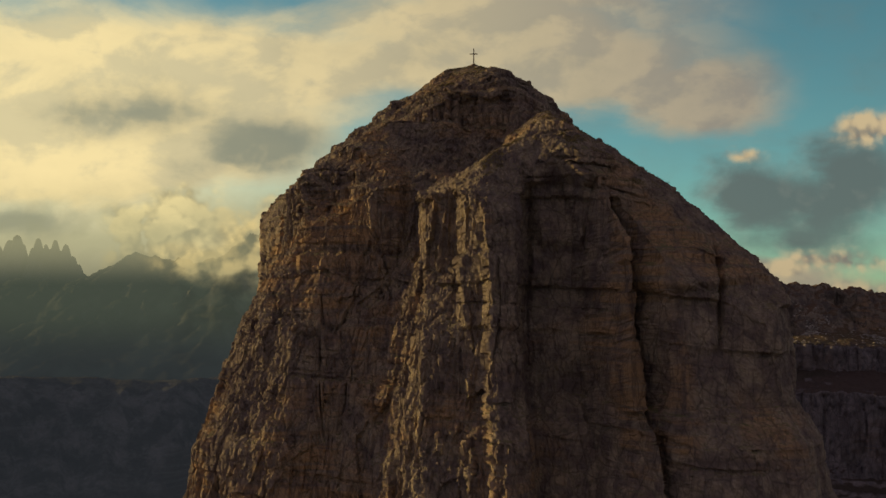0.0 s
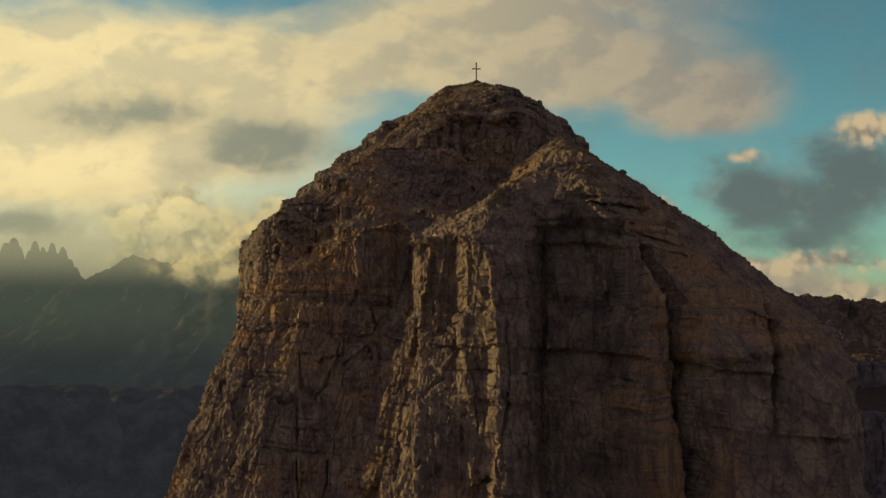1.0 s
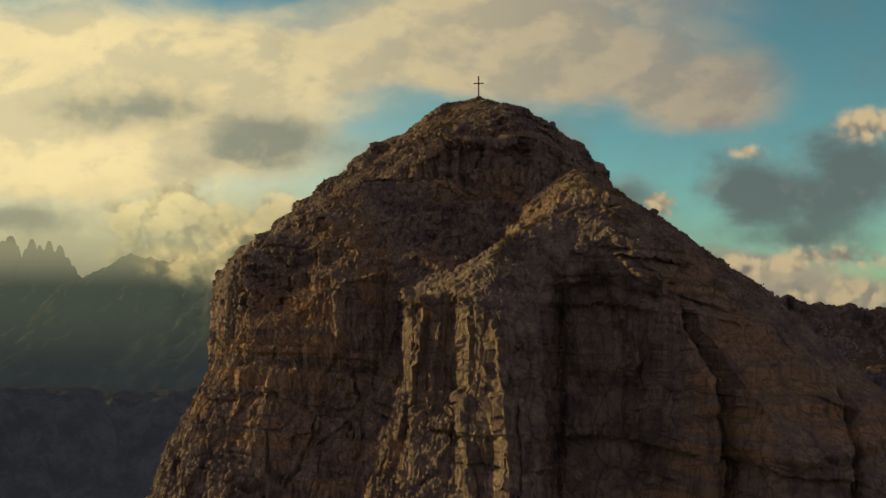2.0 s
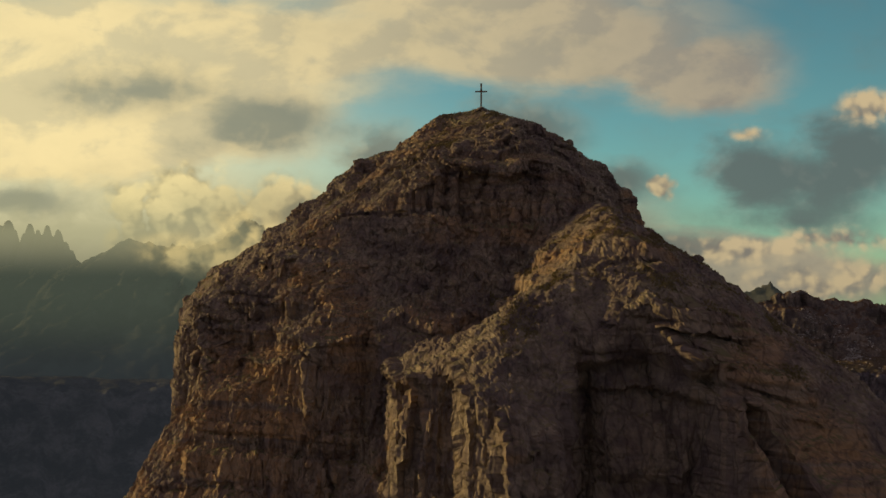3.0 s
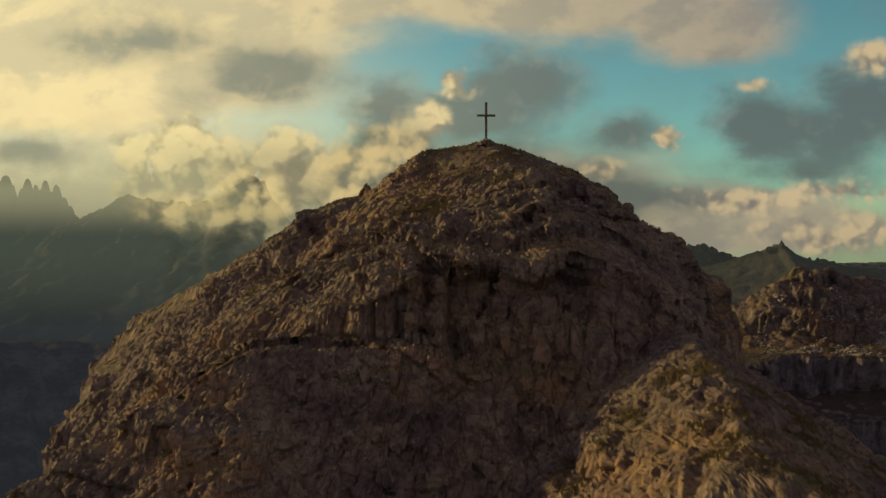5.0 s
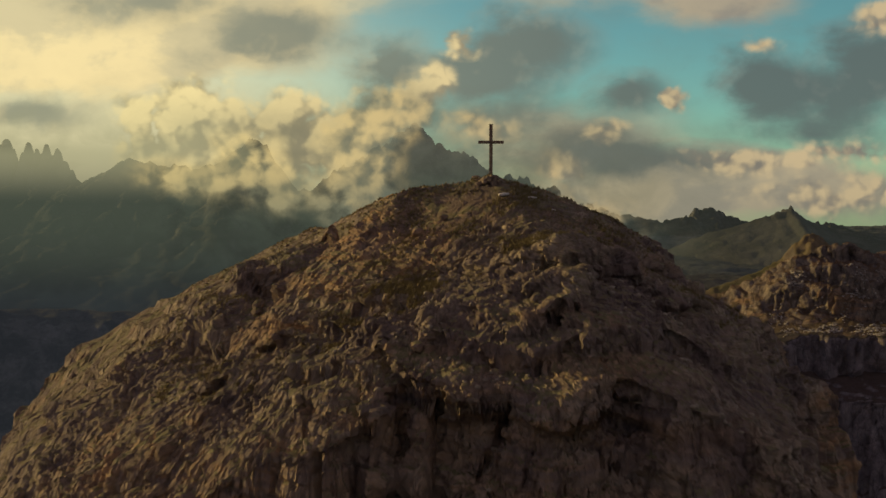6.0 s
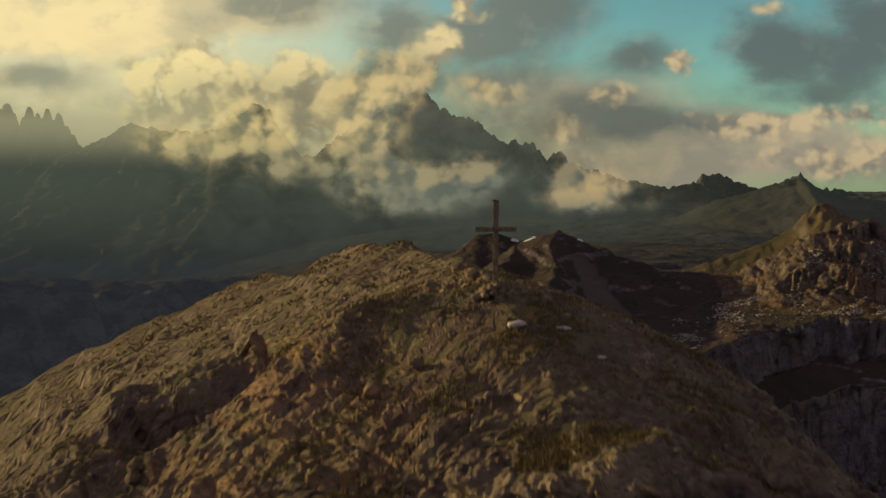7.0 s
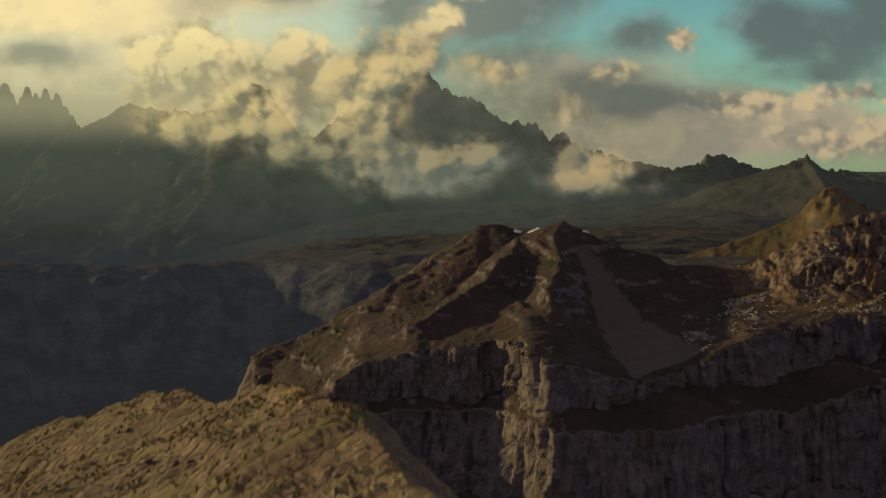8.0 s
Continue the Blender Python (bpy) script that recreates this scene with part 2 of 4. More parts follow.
ROCK = rock_material("limestone", 1.0, (0.266, 0.214, 0.156), (0.295, 0.188, 0.100), (0.124, 0.095, 0.086), (0.150, 0.127, 0.062), turf_amount=0.82, earth=(0.105, 0.074, 0.052))
# cloud shade on the neighbouring ridge is put into these dark, bluish rock colours
ROCK_MID_SHADED = rock_material("limestone_far_shaded", 2.2, (0.176, 0.155, 0.160), (0.125, 0.098, 0.088), (0.100, 0.088, 0.096), (0.048, 0.033, 0.028), 0.54, 0.78, 0.93, 0.45)
# the knoll's sunlight is painted in: warmer rock and lighter turf than the ridge
ROCK_KNOLL_LIT = rock_material("limestone_knoll_lit", 2.5, (0.195, 0.160, 0.125), (0.20, 0.125, 0.070), (0.085, 0.070, 0.064), (0.085, 0.050, 0.030), 0.66, 0.86, 0.85, 0.45)
# land colours darkened and blued to stand for cloud shade and haze
ROCK_LAND_SHADED = rock_material("valley_land_shaded", 9.0, (0.140, 0.145, 0.145), (0.055, 0.053, 0.050), (0.036, 0.039, 0.040), (0.031, 0.032, 0.028), 0.86, 1.10, 0.80, 0.6)
GOLD_GRASS = rock_material("golden_grass", 5.0, (0.18, 0.15, 0.115), (0.14, 0.10, 0.065), (0.070, 0.058, 0.045), (0.125, 0.094, 0.050), 0.50, 0.74, 0.92, 0.3)
# far rock toned grey and dark in place of cloud shade and haze
ROCK_FAR = rock_material("limestone_distant_shaded", 14.0, (0.150, 0.150, 0.145), (0.095, 0.085, 0.080), (0.058, 0.062, 0.062), (0.036, 0.036, 0.030), 0.55, 0.8, 0.7, 0.3)


def plain_material(name, colour, other, scale, rough=0.85, bump=0.01):
    mat, n = material(name)
    at = n.add("ShaderNodeNewGeometry").outputs["Position"]
    grain = n.noise(at, scale, 6.0, 0.65, 0.3)
    finish(n, n.mix(grain.outputs[0], colour, other), rough, grain.outputs[0], bump)
    return mat


def wood_material():
    mat, n = material("weathered_wood")
    at = n.add("ShaderNodeTexCoord").outputs["Object"]
    grain = n.noise(n.scaled(at, (1, 1, 0.08)), 30.0, 7.0, 0.7, 0.3)
    worn = n.noise(at, 2.5, 4.0)
    colour = n.mix(n.step(grain.outputs[0], 0.35, 0.68), (0.11, 0.075, 0.045), (0.36, 0.27, 0.18))
    finish(n, n.mix(n.step(worn.outputs[0], 0.5, 0.7), colour, (0.30, 0.26, 0.20)), 0.85, grain.outputs[0], 0.02)
    return mat


WOOD = wood_material()
IRON = plain_material("dark_iron", (0.05, 0.045, 0.04), (0.12, 0.08, 0.05), 9.0, 0.6)
SNOW = plain_material("old_snow", (0.72, 0.74, 0.76), (0.85, 0.85, 0.84), 1.2, 0.7, 0.05)
PALE_STONE = plain_material("pale_stone", (0.42, 0.39, 0.34), (0.62, 0.59, 0.53), 2.0, 0.85, 0.05)
SCREE = plain_material("scree", (0.070, 0.060, 0.054), (0.135, 0.118, 0.105), 0.12, 0.95, 0.5)

# ---------------------------------------------------------------- noise and landform helpers
TABLE = np.random.RandomState(7).permutation(256).astype(np.int32)
TABLE = np.concatenate([TABLE, TABLE, TABLE])
ARROWS = np.random.RandomState(8).normal(size=(256, 3)).astype(np.float32)
ARROWS /= np.linalg.norm(ARROWS, axis=1, keepdims=True)


def perlin(x, y, z):
    """Gradient noise, about -0.8 to 0.8."""
    x, y, z = (np.asarray(v, np.float32) for v in (x, y, z))
    ix, iy, iz = (np.floor(v).astype(np.int32) for v in (x, y, z))
    fx, fy, fz = x - ix, y - iy, z - iz
    ix, iy, iz = ix & 255, iy & 255, iz & 255
    ux, uy, uz = (f * f * f * (f * (f * 6 - 15) + 10) for f in (fx, fy, fz))
    total = np.zeros_like(fx)
    for dx in (0, 1):
        wx_ = ux if dx else 1 - ux
        for dy in (0, 1):
            wy_ = wx_ * (uy if dy else 1 - uy)
            for dz in (0, 1):
                g = ARROWS[TABLE[TABLE[TABLE[ix + dx] + iy + dy] + iz + dz]]
                dot = g[..., 0] * (fx - dx) + g[..., 1] * (fy - dy) + g[..., 2] * (fz - dz)
                total += dot * wy_ * (uz if dz else 1 - uz)
    return total * 1.3


def fbm(x, y, z, octaves=4, gain=0.5, ridged=False):
    total, amp, norm, k = 0.0, 1.0, 0.0, 1.0
    for i in range(octaves):
        v = perlin(x * k + 17.3 * i, y * k - 9.1 * i, z * k + 4.7 * i)
        total = total + amp * ((0.5 - np.abs(v)) * 1.6 if ridged else v)
        norm, amp, k = norm + amp, amp * gain, k * 2.03
    return total / norm


def cells(x, y, z):
    """A constant random height, -0.5 to 0.5, for each of many angular blocks that fill space."""
    x, y, z = (np.asarray(v, np.float32) for v in (x, y, z))
    bx, by, bz = (np.floor(v - 0.5).astype(np.int32) for v in (x, y, z))
    best, value = np.full(x.shape, 9.0, np.float32), np.zeros(x.shape, np.float32)
    for dx in (0, 1):
        for dy in (0, 1):
            for dz in (0, 1):
                cx, cy, cz = bx + dx, by + dy, bz + dz
                h = TABLE[TABLE[TABLE[cx & 255] + (cy & 255)] + (cz & 255)]
                jump = ARROWS[h] * 0.42
                d = (cx + 0.5 + jump[..., 0] - x) ** 2 + (cy + 0.5 + jump[..., 1] - y) ** 2 + (cz + 0.5 + jump[..., 2] - z) ** 2
                closer = d < best
                best = np.where(closer, d, best)
                value = np.where(closer, TABLE[h + 31] / 255.0 - 0.5, value)
    return value


def smooth(x, lo, hi):
    t = np.clip((x - lo) / (hi - lo), 0, 1)
    return t * t * (3 - 2 * t)


def soft_max(a, b, k):
    h = np.clip(0.5 + 0.5 * (a - b) / k, 0, 1)
    return b + (a - b) * h + k * h * (1 - h)


def soft_min(a, b, k):
    return -soft_max(-a, -b, k)


def crest(x, y, points, left, right):
    """Height of a ridge: points of its crest line; left and right are its flanks' (slope, growth of slope)."""
    best, near = None, None
    for (x0, y0, z0), (x1, y1, z1) in zip(points, points[1:]):
        dx, dy = x1 - x0, y1 - y0
        length = math.hypot(dx, dy)
        t = np.clip(((x - x0) * dx + (y - y0) * dy) / length ** 2, 0, 1)
        ox, oy = x - x0 - t * dx, y - y0 - t * dy
        d = np.hypot(ox, oy)
        side = smooth((dx * oy - dy * ox) / (length * d + 1e-6), -0.7, 0.7)
        z = z0 + t * (z1 - z0) - side * (left[0] * d + left[1] * d * d) - (1 - side) * (right[0] * d + right[1] * d * d)
        best = z if best is None else soft_max(best, z, 1.5)
    return best


def sheet_mesh(name, grid, mat, closed=False, smooth_shade=True):
    """A mesh of quads over a grid of places (rows, columns, 3)."""
    rows, cols = grid.shape[:2]
    index = np.arange(rows * cols, dtype=np.int32).reshape(rows, cols)
    if closed:
        index = np.concatenate([index, index[:, :1]], axis=1)
    quads = np.stack([index[:-1, :-1], index[1:, :-1], index[1:, 1:], index[:-1, 1:]], axis=-1).reshape(-1, 4)
    mesh = bpy.data.meshes.new(name)
    mesh.vertices.add(rows * cols)
    mesh.vertices.foreach_set("co", grid.astype(np.float32).ravel())
    mesh.loops.add(quads.size)
    mesh.loops.foreach_set("vertex_index", quads.ravel())
    mesh.polygons.add(len(quads))
    mesh.polygons.foreach_set("loop_start", np.arange(0, quads.size, 4, dtype=np.int32))
    mesh.polygons.foreach_set("use_smooth", np.full(len(quads), smooth_shade))
    mesh.update(calc_edges=True)
    mesh.materials.append(mat)
    return new(name, mesh)


def sheet_parts(name, label, grid, kinds, names, mats, closed=False, smooth_shade=True):
    """One thing whose quads are shared out among named parts; kinds gives each grid point's part."""
    rows, cols = grid.shape[:2]
    index = np.arange(rows * cols, dtype=np.int32).reshape(rows, cols)
    if closed:
        index = np.concatenate([index, index[:, :1]], axis=1)
    quads = np.stack([index[:-1, :-1], index[1:, :-1], index[1:, 1:], index[:-1, 1:]], axis=-1).reshape(-1, 4)
    kind = kinds.ravel()[quads[:, 0]]
    thing = tagged(new(name), label, "mountain")
    for k, (part_name, mat) in enumerate(zip(names, mats)):
        mine = quads[kind == k]
        used, mine = np.unique(mine, return_inverse=True)
        mine = mine.reshape(-1, 4).astype(np.int32)
        mesh = bpy.data.meshes.new(part_name)
        mesh.vertices.add(len(used))
        mesh.vertices.foreach_set("co", grid.reshape(-1, 3)[used].astype(np.float32).ravel())
        mesh.loops.add(mine.size)
        mesh.loops.foreach_set("vertex_index", mine.ravel())
        mesh.polygons.add(len(mine))
        mesh.polygons.foreach_set("loop_start", np.arange(0, mine.size, 4, dtype=np.int32))
        mesh.polygons.foreach_set("use_smooth", np.full(len(mine), smooth_shade))
        mesh.update(calc_edges=True)
        mesh.materials.append(mat)
        new(part_name, mesh).parent = thing
    return thing


def grid_normals(p, closed):
    if closed:
        p = np.concatenate([p[:, -1:], p, p[:, :1]], axis=1)
    across = np.gradient(p, axis=1)
    down = np.gradient(p, axis=0)
    normal = np.cross(down, across)
    normal /= np.linalg.norm(normal, axis=2, keepdims=True) + 1e-9
    return normal[:, 1:-1] if closed else normal


def calmed(normal, closed, times):
    """Normals averaged with their neighbours'."""
    for i in range(times):
        side = (np.roll(normal, 1, axis=1) + np.roll(normal, -1, axis=1)) if closed else 2 * normal
        above, below = np.concatenate([normal[:1], normal[:-1]]), np.concatenate([normal[1:], normal[-1:]])
        normal = normal + 0.5 * side + 0.5 * (above + below)
        normal /= np.linalg.norm(normal, axis=2, keepdims=True) + 1e-9
    return normal


# ---------------------------------------------------------------- the summit tower
HEART = (4.0, 296.0)
# Plan of the tower's outer wall, going round from the west by the south.
WALL_PLAN = [
    (-49, 345), (-39, 318), (-36.8, 296), (-33.5, 277), (-30, 266), (-25, 262), (-19, 261), (-13, 258), (-8, 261), (-5, 256),
    (-4.2, 254), (-3.0, 245.5), (0.6, 243.6), (3.0, 242.8), (4.3, 234), (7.4, 232), (8.4, 227.8), (11, 227), (13.5, 229), (14.6, 235), (16, 237.5), (19, 236.2), (25, 236),
    (27.2, 238.6), (29, 234.5),
    (31, 229), (35, 219), (41, 215), (50, 214.5), (59, 216), (63.5, 224), (64, 244), (58, 275), (46, 310), (36, 345),
    (22, 380), (0, 410), (-30, 425), (-54, 418), (-58, 385),
]
# Plan of the sloping foot that leans against the wall lower down.
FOOT_PLAN = [
    (-50, 345), (-50, 318), (-52, 296), (-52, 280), (-45.5, 262), (-33, 252), (-22, 251), (-14, 247), (-8, 240), (-4, 233), (3, 229), (11, 226.2), (14, 230),
    (18, 238), (26, 241), (30, 236), (34, 222), (42, 215), (52, 214), (61, 218), (60, 244), (50, 275), (40, 310), (30, 345), (15, 380), (0, 400), (-30, 410), (-50, 385),
]
WHALEBACK = [(13.5, 276, 351.5), (12, 291, 357.2), (8, 309, 361.4), (6.5, 330, 361.3), (2, 346, 361.2), (-6, 362, 360.5), (-18, 381, 354.6), (-31, 397, 348.0), (-45, 407, 341.0), (-70, 420, 324.0)]
SUMMIT_KNOB = [(1.4, 309.5, 360.9), (8, 309, 361.7), (10.5, 308, 361.0)]
WEST_SHOULDER = [(-6, 321, 357.0), (-13.5, 320, 353.6), (-17.5, 321, 350.0)]
EAST_SPUR = [(23, 279, 343.8), (23.5, 264, 342.4), (22.5, 251, 339.4), (26.5, 243, 336.0), (31, 239, 328.6), (38, 235, 320.3), (50, 227, 306.6), (67, 218, 300.5)]
SPUR_NOSE = [(19, 253, 338.6), (16, 245, 334.6), (10, 243.5, 331.6), (4, 246, 327.0), (-0.5, 250, 326.2)]

# Swells and hollows of the top (east, north, lift), and of the walls (east, height, set back to the north).
LIFTS = [(0, 286, 0.7), (-11, 324, 0.8), (6, 315, 0.3), (17, 290, -0.6), (0, 320, 0.5), (-13, 363, -3.1), (-30, 335, 0.8)]
PUSHES = [(34, 319, 0.7), (-31, 333, 1.6), (22, 342, -0.8), (26, 335, -0.9), (27, 291, -3.3), (13, 351, 2.1), (8, 322, -2.4), (23, 322, 3.1), (-40, 282, 2.7), (0, 290, -1.8), (-9, 324, 2.5), (18, 337, -1.4), (-26, 322, 5.1), (9, 306, -1.2), (-41, 323, 0.8), (-22, 311, 1.5), ]


def set_back(x, z):
    return sum(d * np.exp(-((x - cx) / 8) ** 2 - ((z - cz) / 7) ** 2) for cx, cz, d in PUSHES)


def tower_top(x, y):
    """Slopes and ledges above the outer wall."""
    whale = crest(x, y, WHALEBACK, (0.40, 0.0089), (0.10 + 0.75 * smooth(y, 316, 332), 0.022 + 0.026 * smooth(y, 299, 284)))
    whale = whale - 5.0 * np.exp(-((x + 8) / 6.5) ** 2 - ((y - 308) / 6.5) ** 2)
    whale = soft_max(whale, crest(x, y, SUMMIT_KNOB, (0.62, 0.03), (0.55, 0.02)), 0.8)
    whale = soft_max(whale, crest(x, y, WEST_SHOULDER, (0.6, 0.01), (0.7, 0.01)), 1.5)
    rim = 276.8 + 0.013 * np.minimum((x - 15) ** 2, 600) + 0.8 * np.sin(x * 0.9 + 1.0) + 3.0 * smooth(x, 0.4, 1.4) * smooth(x, 5.4, 4.2)
    whale = whale - np.maximum(0, rim - y) * 6.0 - smooth(rim - y, -4, 0) * 0.9
    east_rim = 25.0 + 0.30 * (y - 280) + 1.2 * np.sin(y * 0.45)
    whale = whale - np.maximum(0, x - east_rim) * 2.6
    below = np.maximum(0, 277.5 - y)
    apron = 342.2 - 1.22 * np.minimum(below, 9.5) - 0.55 * np.maximum(0, below - 9.5) - 0.62 * np.maximum(0, -13 - x)
    apron = np.where(y > 280, 343.0 - 0.70 * np.maximum(0, -13 - x) - 0.3 * (y - 280), apron) - 1.1 * np.maximum(0, x - 20)
    spur = crest(x, y, EAST_SPUR, (0.55, 0.006), (0.58, 0.026))
    spur = soft_max(spur, crest(x, y, SPUR_NOSE, (0.75, 0.01), (0.8, 0.05)), 1.2)
    apron = apron - 1.5 * np.exp(-((x - 12) / 5.5) ** 2 - ((y - 265) / 7.5) ** 2)      # the gully beside the spur
    z = soft_max(soft_max(whale, apron, 1.0), spur, 1.2)
    z = z + sum(lift * np.exp(-((x - cx) / 8) ** 2 - ((y - cy) / 9) ** 2) for cx, cy, lift in LIFTS)
    knolls = fbm(x / 15, y / 15, z / 30, 4, 0.5, True) * 1.5 + fbm(x / 34, y / 34, x * 0, 2) * 1.4
    near = smooth(np.hypot(x - 8, y - 308), 4, 22) * (1 - 0.7 * smooth(y, 322, 345) * smooth(x, -30, -14))
    z = ledges(x, y, z + (knolls - 0.9) * near, 5.0, 0.40 * near)
    return ledges(x + 40, y, z, 2.7, 0.42 * smooth(y, 303, 296) * smooth(y, 262, 272))


def ledges(x, y, z, rise, strength):
    """Turns a slope into beds: short cliffs with sloping treads between."""
    f = (z + 6.0 * fbm(x / 20, y / 20, x * 0 + 3.0, 3) + 2.0 * fbm(x / 6, y / 6, x * 0 + 1.0, 2) + 0.12 * x) / rise
    part_up = f - np.floor(f)
    where = smooth(fbm(x / 17, y / 17, x * 0 + 7.0, 2), -0.08, 0.18)
    return z + strength * where * (smooth(part_up, 0.42, 0.62) - part_up) * rise


def strata(level, rise, seed):
    """Beds of uneven thickness: how far each one stands out (-0.5 to 0.5), and the seams between them."""
    f = level / rise + 0.45 * np.sin(level / rise * 1.7 + seed)
    at = np.floor(f).astype(np.int32)
    up = f - at
    here, above = TABLE[(at + seed) & 255] / 255.0 - 0.5, TABLE[(at + seed + 1) & 255] / 255.0 - 0.5
    return here + (above - here) * smooth(up, 0.84, 1.0), np.exp(-((up - 0.92) / 0.07) ** 2)


def wall_radius(bearing, plan):
    px, py = (np.array([p[i] for p in plan], float) - HEART[i] for i in (0, 1))
    around, reach = np.arctan2(py, px), np.hypot(px, py)
    order = np.argsort(around)
    around, reach = around[order], reach[order]
    r = np.interp(bearing, np.concatenate([around - 2 * np.pi, around, around + 2 * np.pi]), np.tile(reach, 3))
    return r


def tower_height(x, y, reach, wall, foot):
    """Height of the tower: reach is the distance from its heart, wall the distance of its outer wall there."""
    out = reach - wall
    out = out - 2.2 * fbm(x / 16, y / 16, x * 0 + 2.0, 3) - (1.7 - 1.3 * smooth(x, 14, 19)) * (fbm(x / 8, y / 8, x * 0 + 12.0, 3, 0.5, True) - 0.3)
    steps = np.array([-60, 0, 2.0, 4.5, 9.5, 15, 24, 60, 140, 420])
    levels = np.array([800, 330, 300, 281, 274, 240, 205, 150, 70, -40])
    upper = soft_min(tower_top(x, y), np.interp(out, steps, levels), 1.6)
    low = reach - foot - 1.5 * fbm(x / 12, y / 12, x * 0 + 5.0, 3)
    skirt = np.interp(low, [-18, -9, -4, 0, 5, 11, 34], [318, 304, 294, 283, 268, 240, 120])
    return soft_max(upper, skirt, 2.0)


def build_tower():
    fine = np.linspace(radians(192), radians(330), 820, endpoint=False)
    coarse = np.linspace(radians(330), radians(552), 560, endpoint=False)
    bearing = np.concatenate([fine, coarse])
    bearing = (bearing + np.pi) % (2 * np.pi) - np.pi
    wall, foot = wall_radius(bearing, WALL_PLAN), wall_radius(bearing, FOOT_PLAN)

    rows = 760
    inner = np.linspace(0, 1, 1150)
    r = np.concatenate([inner[None, :] * (wall[:, None] + 24), wall[:, None] + 24 + np.linspace(0, 1, 120)[None, 1:] ** 1.5 * 380], axis=1)
    x, y = HEART[0] + r * np.cos(bearing)[:, None], HEART[1] + r * np.sin(bearing)[:, None]
    z = tower_height(x, y, r, wall[:, None], foot[:, None])
    length = np.hypot(np.diff(r, axis=1), np.diff(z, axis=1))
    mid_r, mid_z = r[:, 1:], z[:, 1:]
    length = length * np.where(mid_r < 34, 1.5, 1.0) * np.where(mid_z > 262, 1.0, np.where(mid_z > 190, 0.35, 0.06))
    run = np.concatenate([np.zeros((len(r), 1)), np.cumsum(length, axis=1)], axis=1)
    want = np.linspace(0, 1, rows)
    r2 = np.stack([np.interp(want * run[i, -1], run[i], r[i]) for i in range(len(r))], axis=1)
    r2[0] = 0.02
    x, y = HEART[0] + r2 * np.cos(bearing)[None, :], HEART[1] + r2 * np.sin(bearing)[None, :]
    z = tower_height(x, y, r2, wall[None, :], foot[None, :])
    p = np.stack([x, y, z], axis=-1)
    p[..., 1] += set_back(x, z) * smooth(y, 322, 302)
    x, y, z = p[..., 0], p[..., 1], p[..., 2]
    # weather it: buttresses first, then beds and upright joints, then blocks and rubble
    normal = grid_normals(p, True)
    steep = smooth(1 - np.abs(normal[..., 2]), 0.25, 0.75)
    flatn = normal * np.array([1, 1, 0.2])
    big = fbm(x / 19, y / 19, z / 34, 3)
    lean = fbm(x / 9, y / 9, z / 9, 3)
    sway = fbm(x / 45, y / 45, z / 60, 2)
    level = z + 0.06 * x + 3.0 * sway + 0.5 * lean
    thick, thick_seam = strata(level, 6.5, 3)
    middle, middle_seam = strata(level + 0.4 * lean, 2.3, 90)
    plainer = 1 - 0.55 * smooth(z, 334, 340)                        # the summit cliff is a plainer face
    block_east = smooth(x, 14, 19) * smooth(y, 262, 250)            # the bay and the great eastern block
    fluted = smooth(x, -7, -3) * smooth(x, 17, 13) * smooth(y, 258, 250)   # the buttress under the spur's nose
    where = smooth(fbm(x / 13, y / 13, z / 9, 3), -0.12, 0.28)      # seams that open and close
    ragged = 14 * fbm(x / 11, y / 11, z / 11 + 4, 4, 0.6)
    scree = smooth(x + ragged, -16, -4) * smooth(x + 0.4 * ragged, 21, 15) * smooth(z + 0.4 * ragged, 325, 331) * smooth(z + 0.15 * ragged, 343.0, 340.5) * smooth(y, 256, 262) * smooth(y, 290, 282)
    columns = cells((x + 1.5 * lean) / 4.6, (y - 1.5 * lean) / 4.6, level / 34)
    folds = fbm(x / 3.6, y / 3.6, z / 34, 3, 0.55, True) - 0.4
    relief = big * (2.6 + 0.6 * block_east) + thick * (0.5 + 0.8 * where + 0.6 * block_east) - thick_seam * 0.7 * where + columns * (1.7 - 1.3 * block_east) + folds * (0.6 + 1.5 * fluted) * (1 - 0.8 * block_east)
    relief = relief * plainer * (1 - 0.9 * scree)
    relief = relief - (relief * steep).sum() / steep.sum()
    p = p + flatn * (steep * relief + (1 - steep) * big * 0.7)[..., None]
    normal = calmed(grid_normals(p, True), True, 4)
    x, y, z = p[..., 0], p[..., 1], p[..., 2]
    steep = smooth(1 - np.abs(normal[..., 2]), 0.2, 0.7)
    wx_, wy_, wz_ = x + lean * 0.5, y - lean * 0.4, level
    slabs = cells(wx_ / 2.1, wy_ / 2.1, wz_ / 4.6)
    blocks = cells(wx_ / 1.1 + 40, wy_ / 1.1, wz_ / 1.5)
    chips = cells(wx_ / 0.6 + 9, wy_ / 0.6, wz_ / 0.7)
    posts = cells(wx_ / 1.3 + 5, wy_ / 1.3, wz_ / 15)
    flutes = fbm(x / 1.5, y / 1.5, z / 13, 3, 0.6, True) - 0.4
    rubble = fbm(x / 1.8, y / 1.8, z / 1.8, 4, 0.6, True) - 0.4
    uprights = cells(wx_ / 2.0 + 17, wy_ / 2.0, wz_ / 16) * smooth(z, 339, 342)          # columns of the summit cliff
    thin, thin_seam = strata(level + 0.3 * lean, 0.85, 40)
    rents = smooth(np.abs(perlin(x / 7.5, y / 7.5, z / 60)), 0.045, 0.0) * smooth(perlin(x / 15, y / 15, z / 13 + 5), -0.05, 0.2)
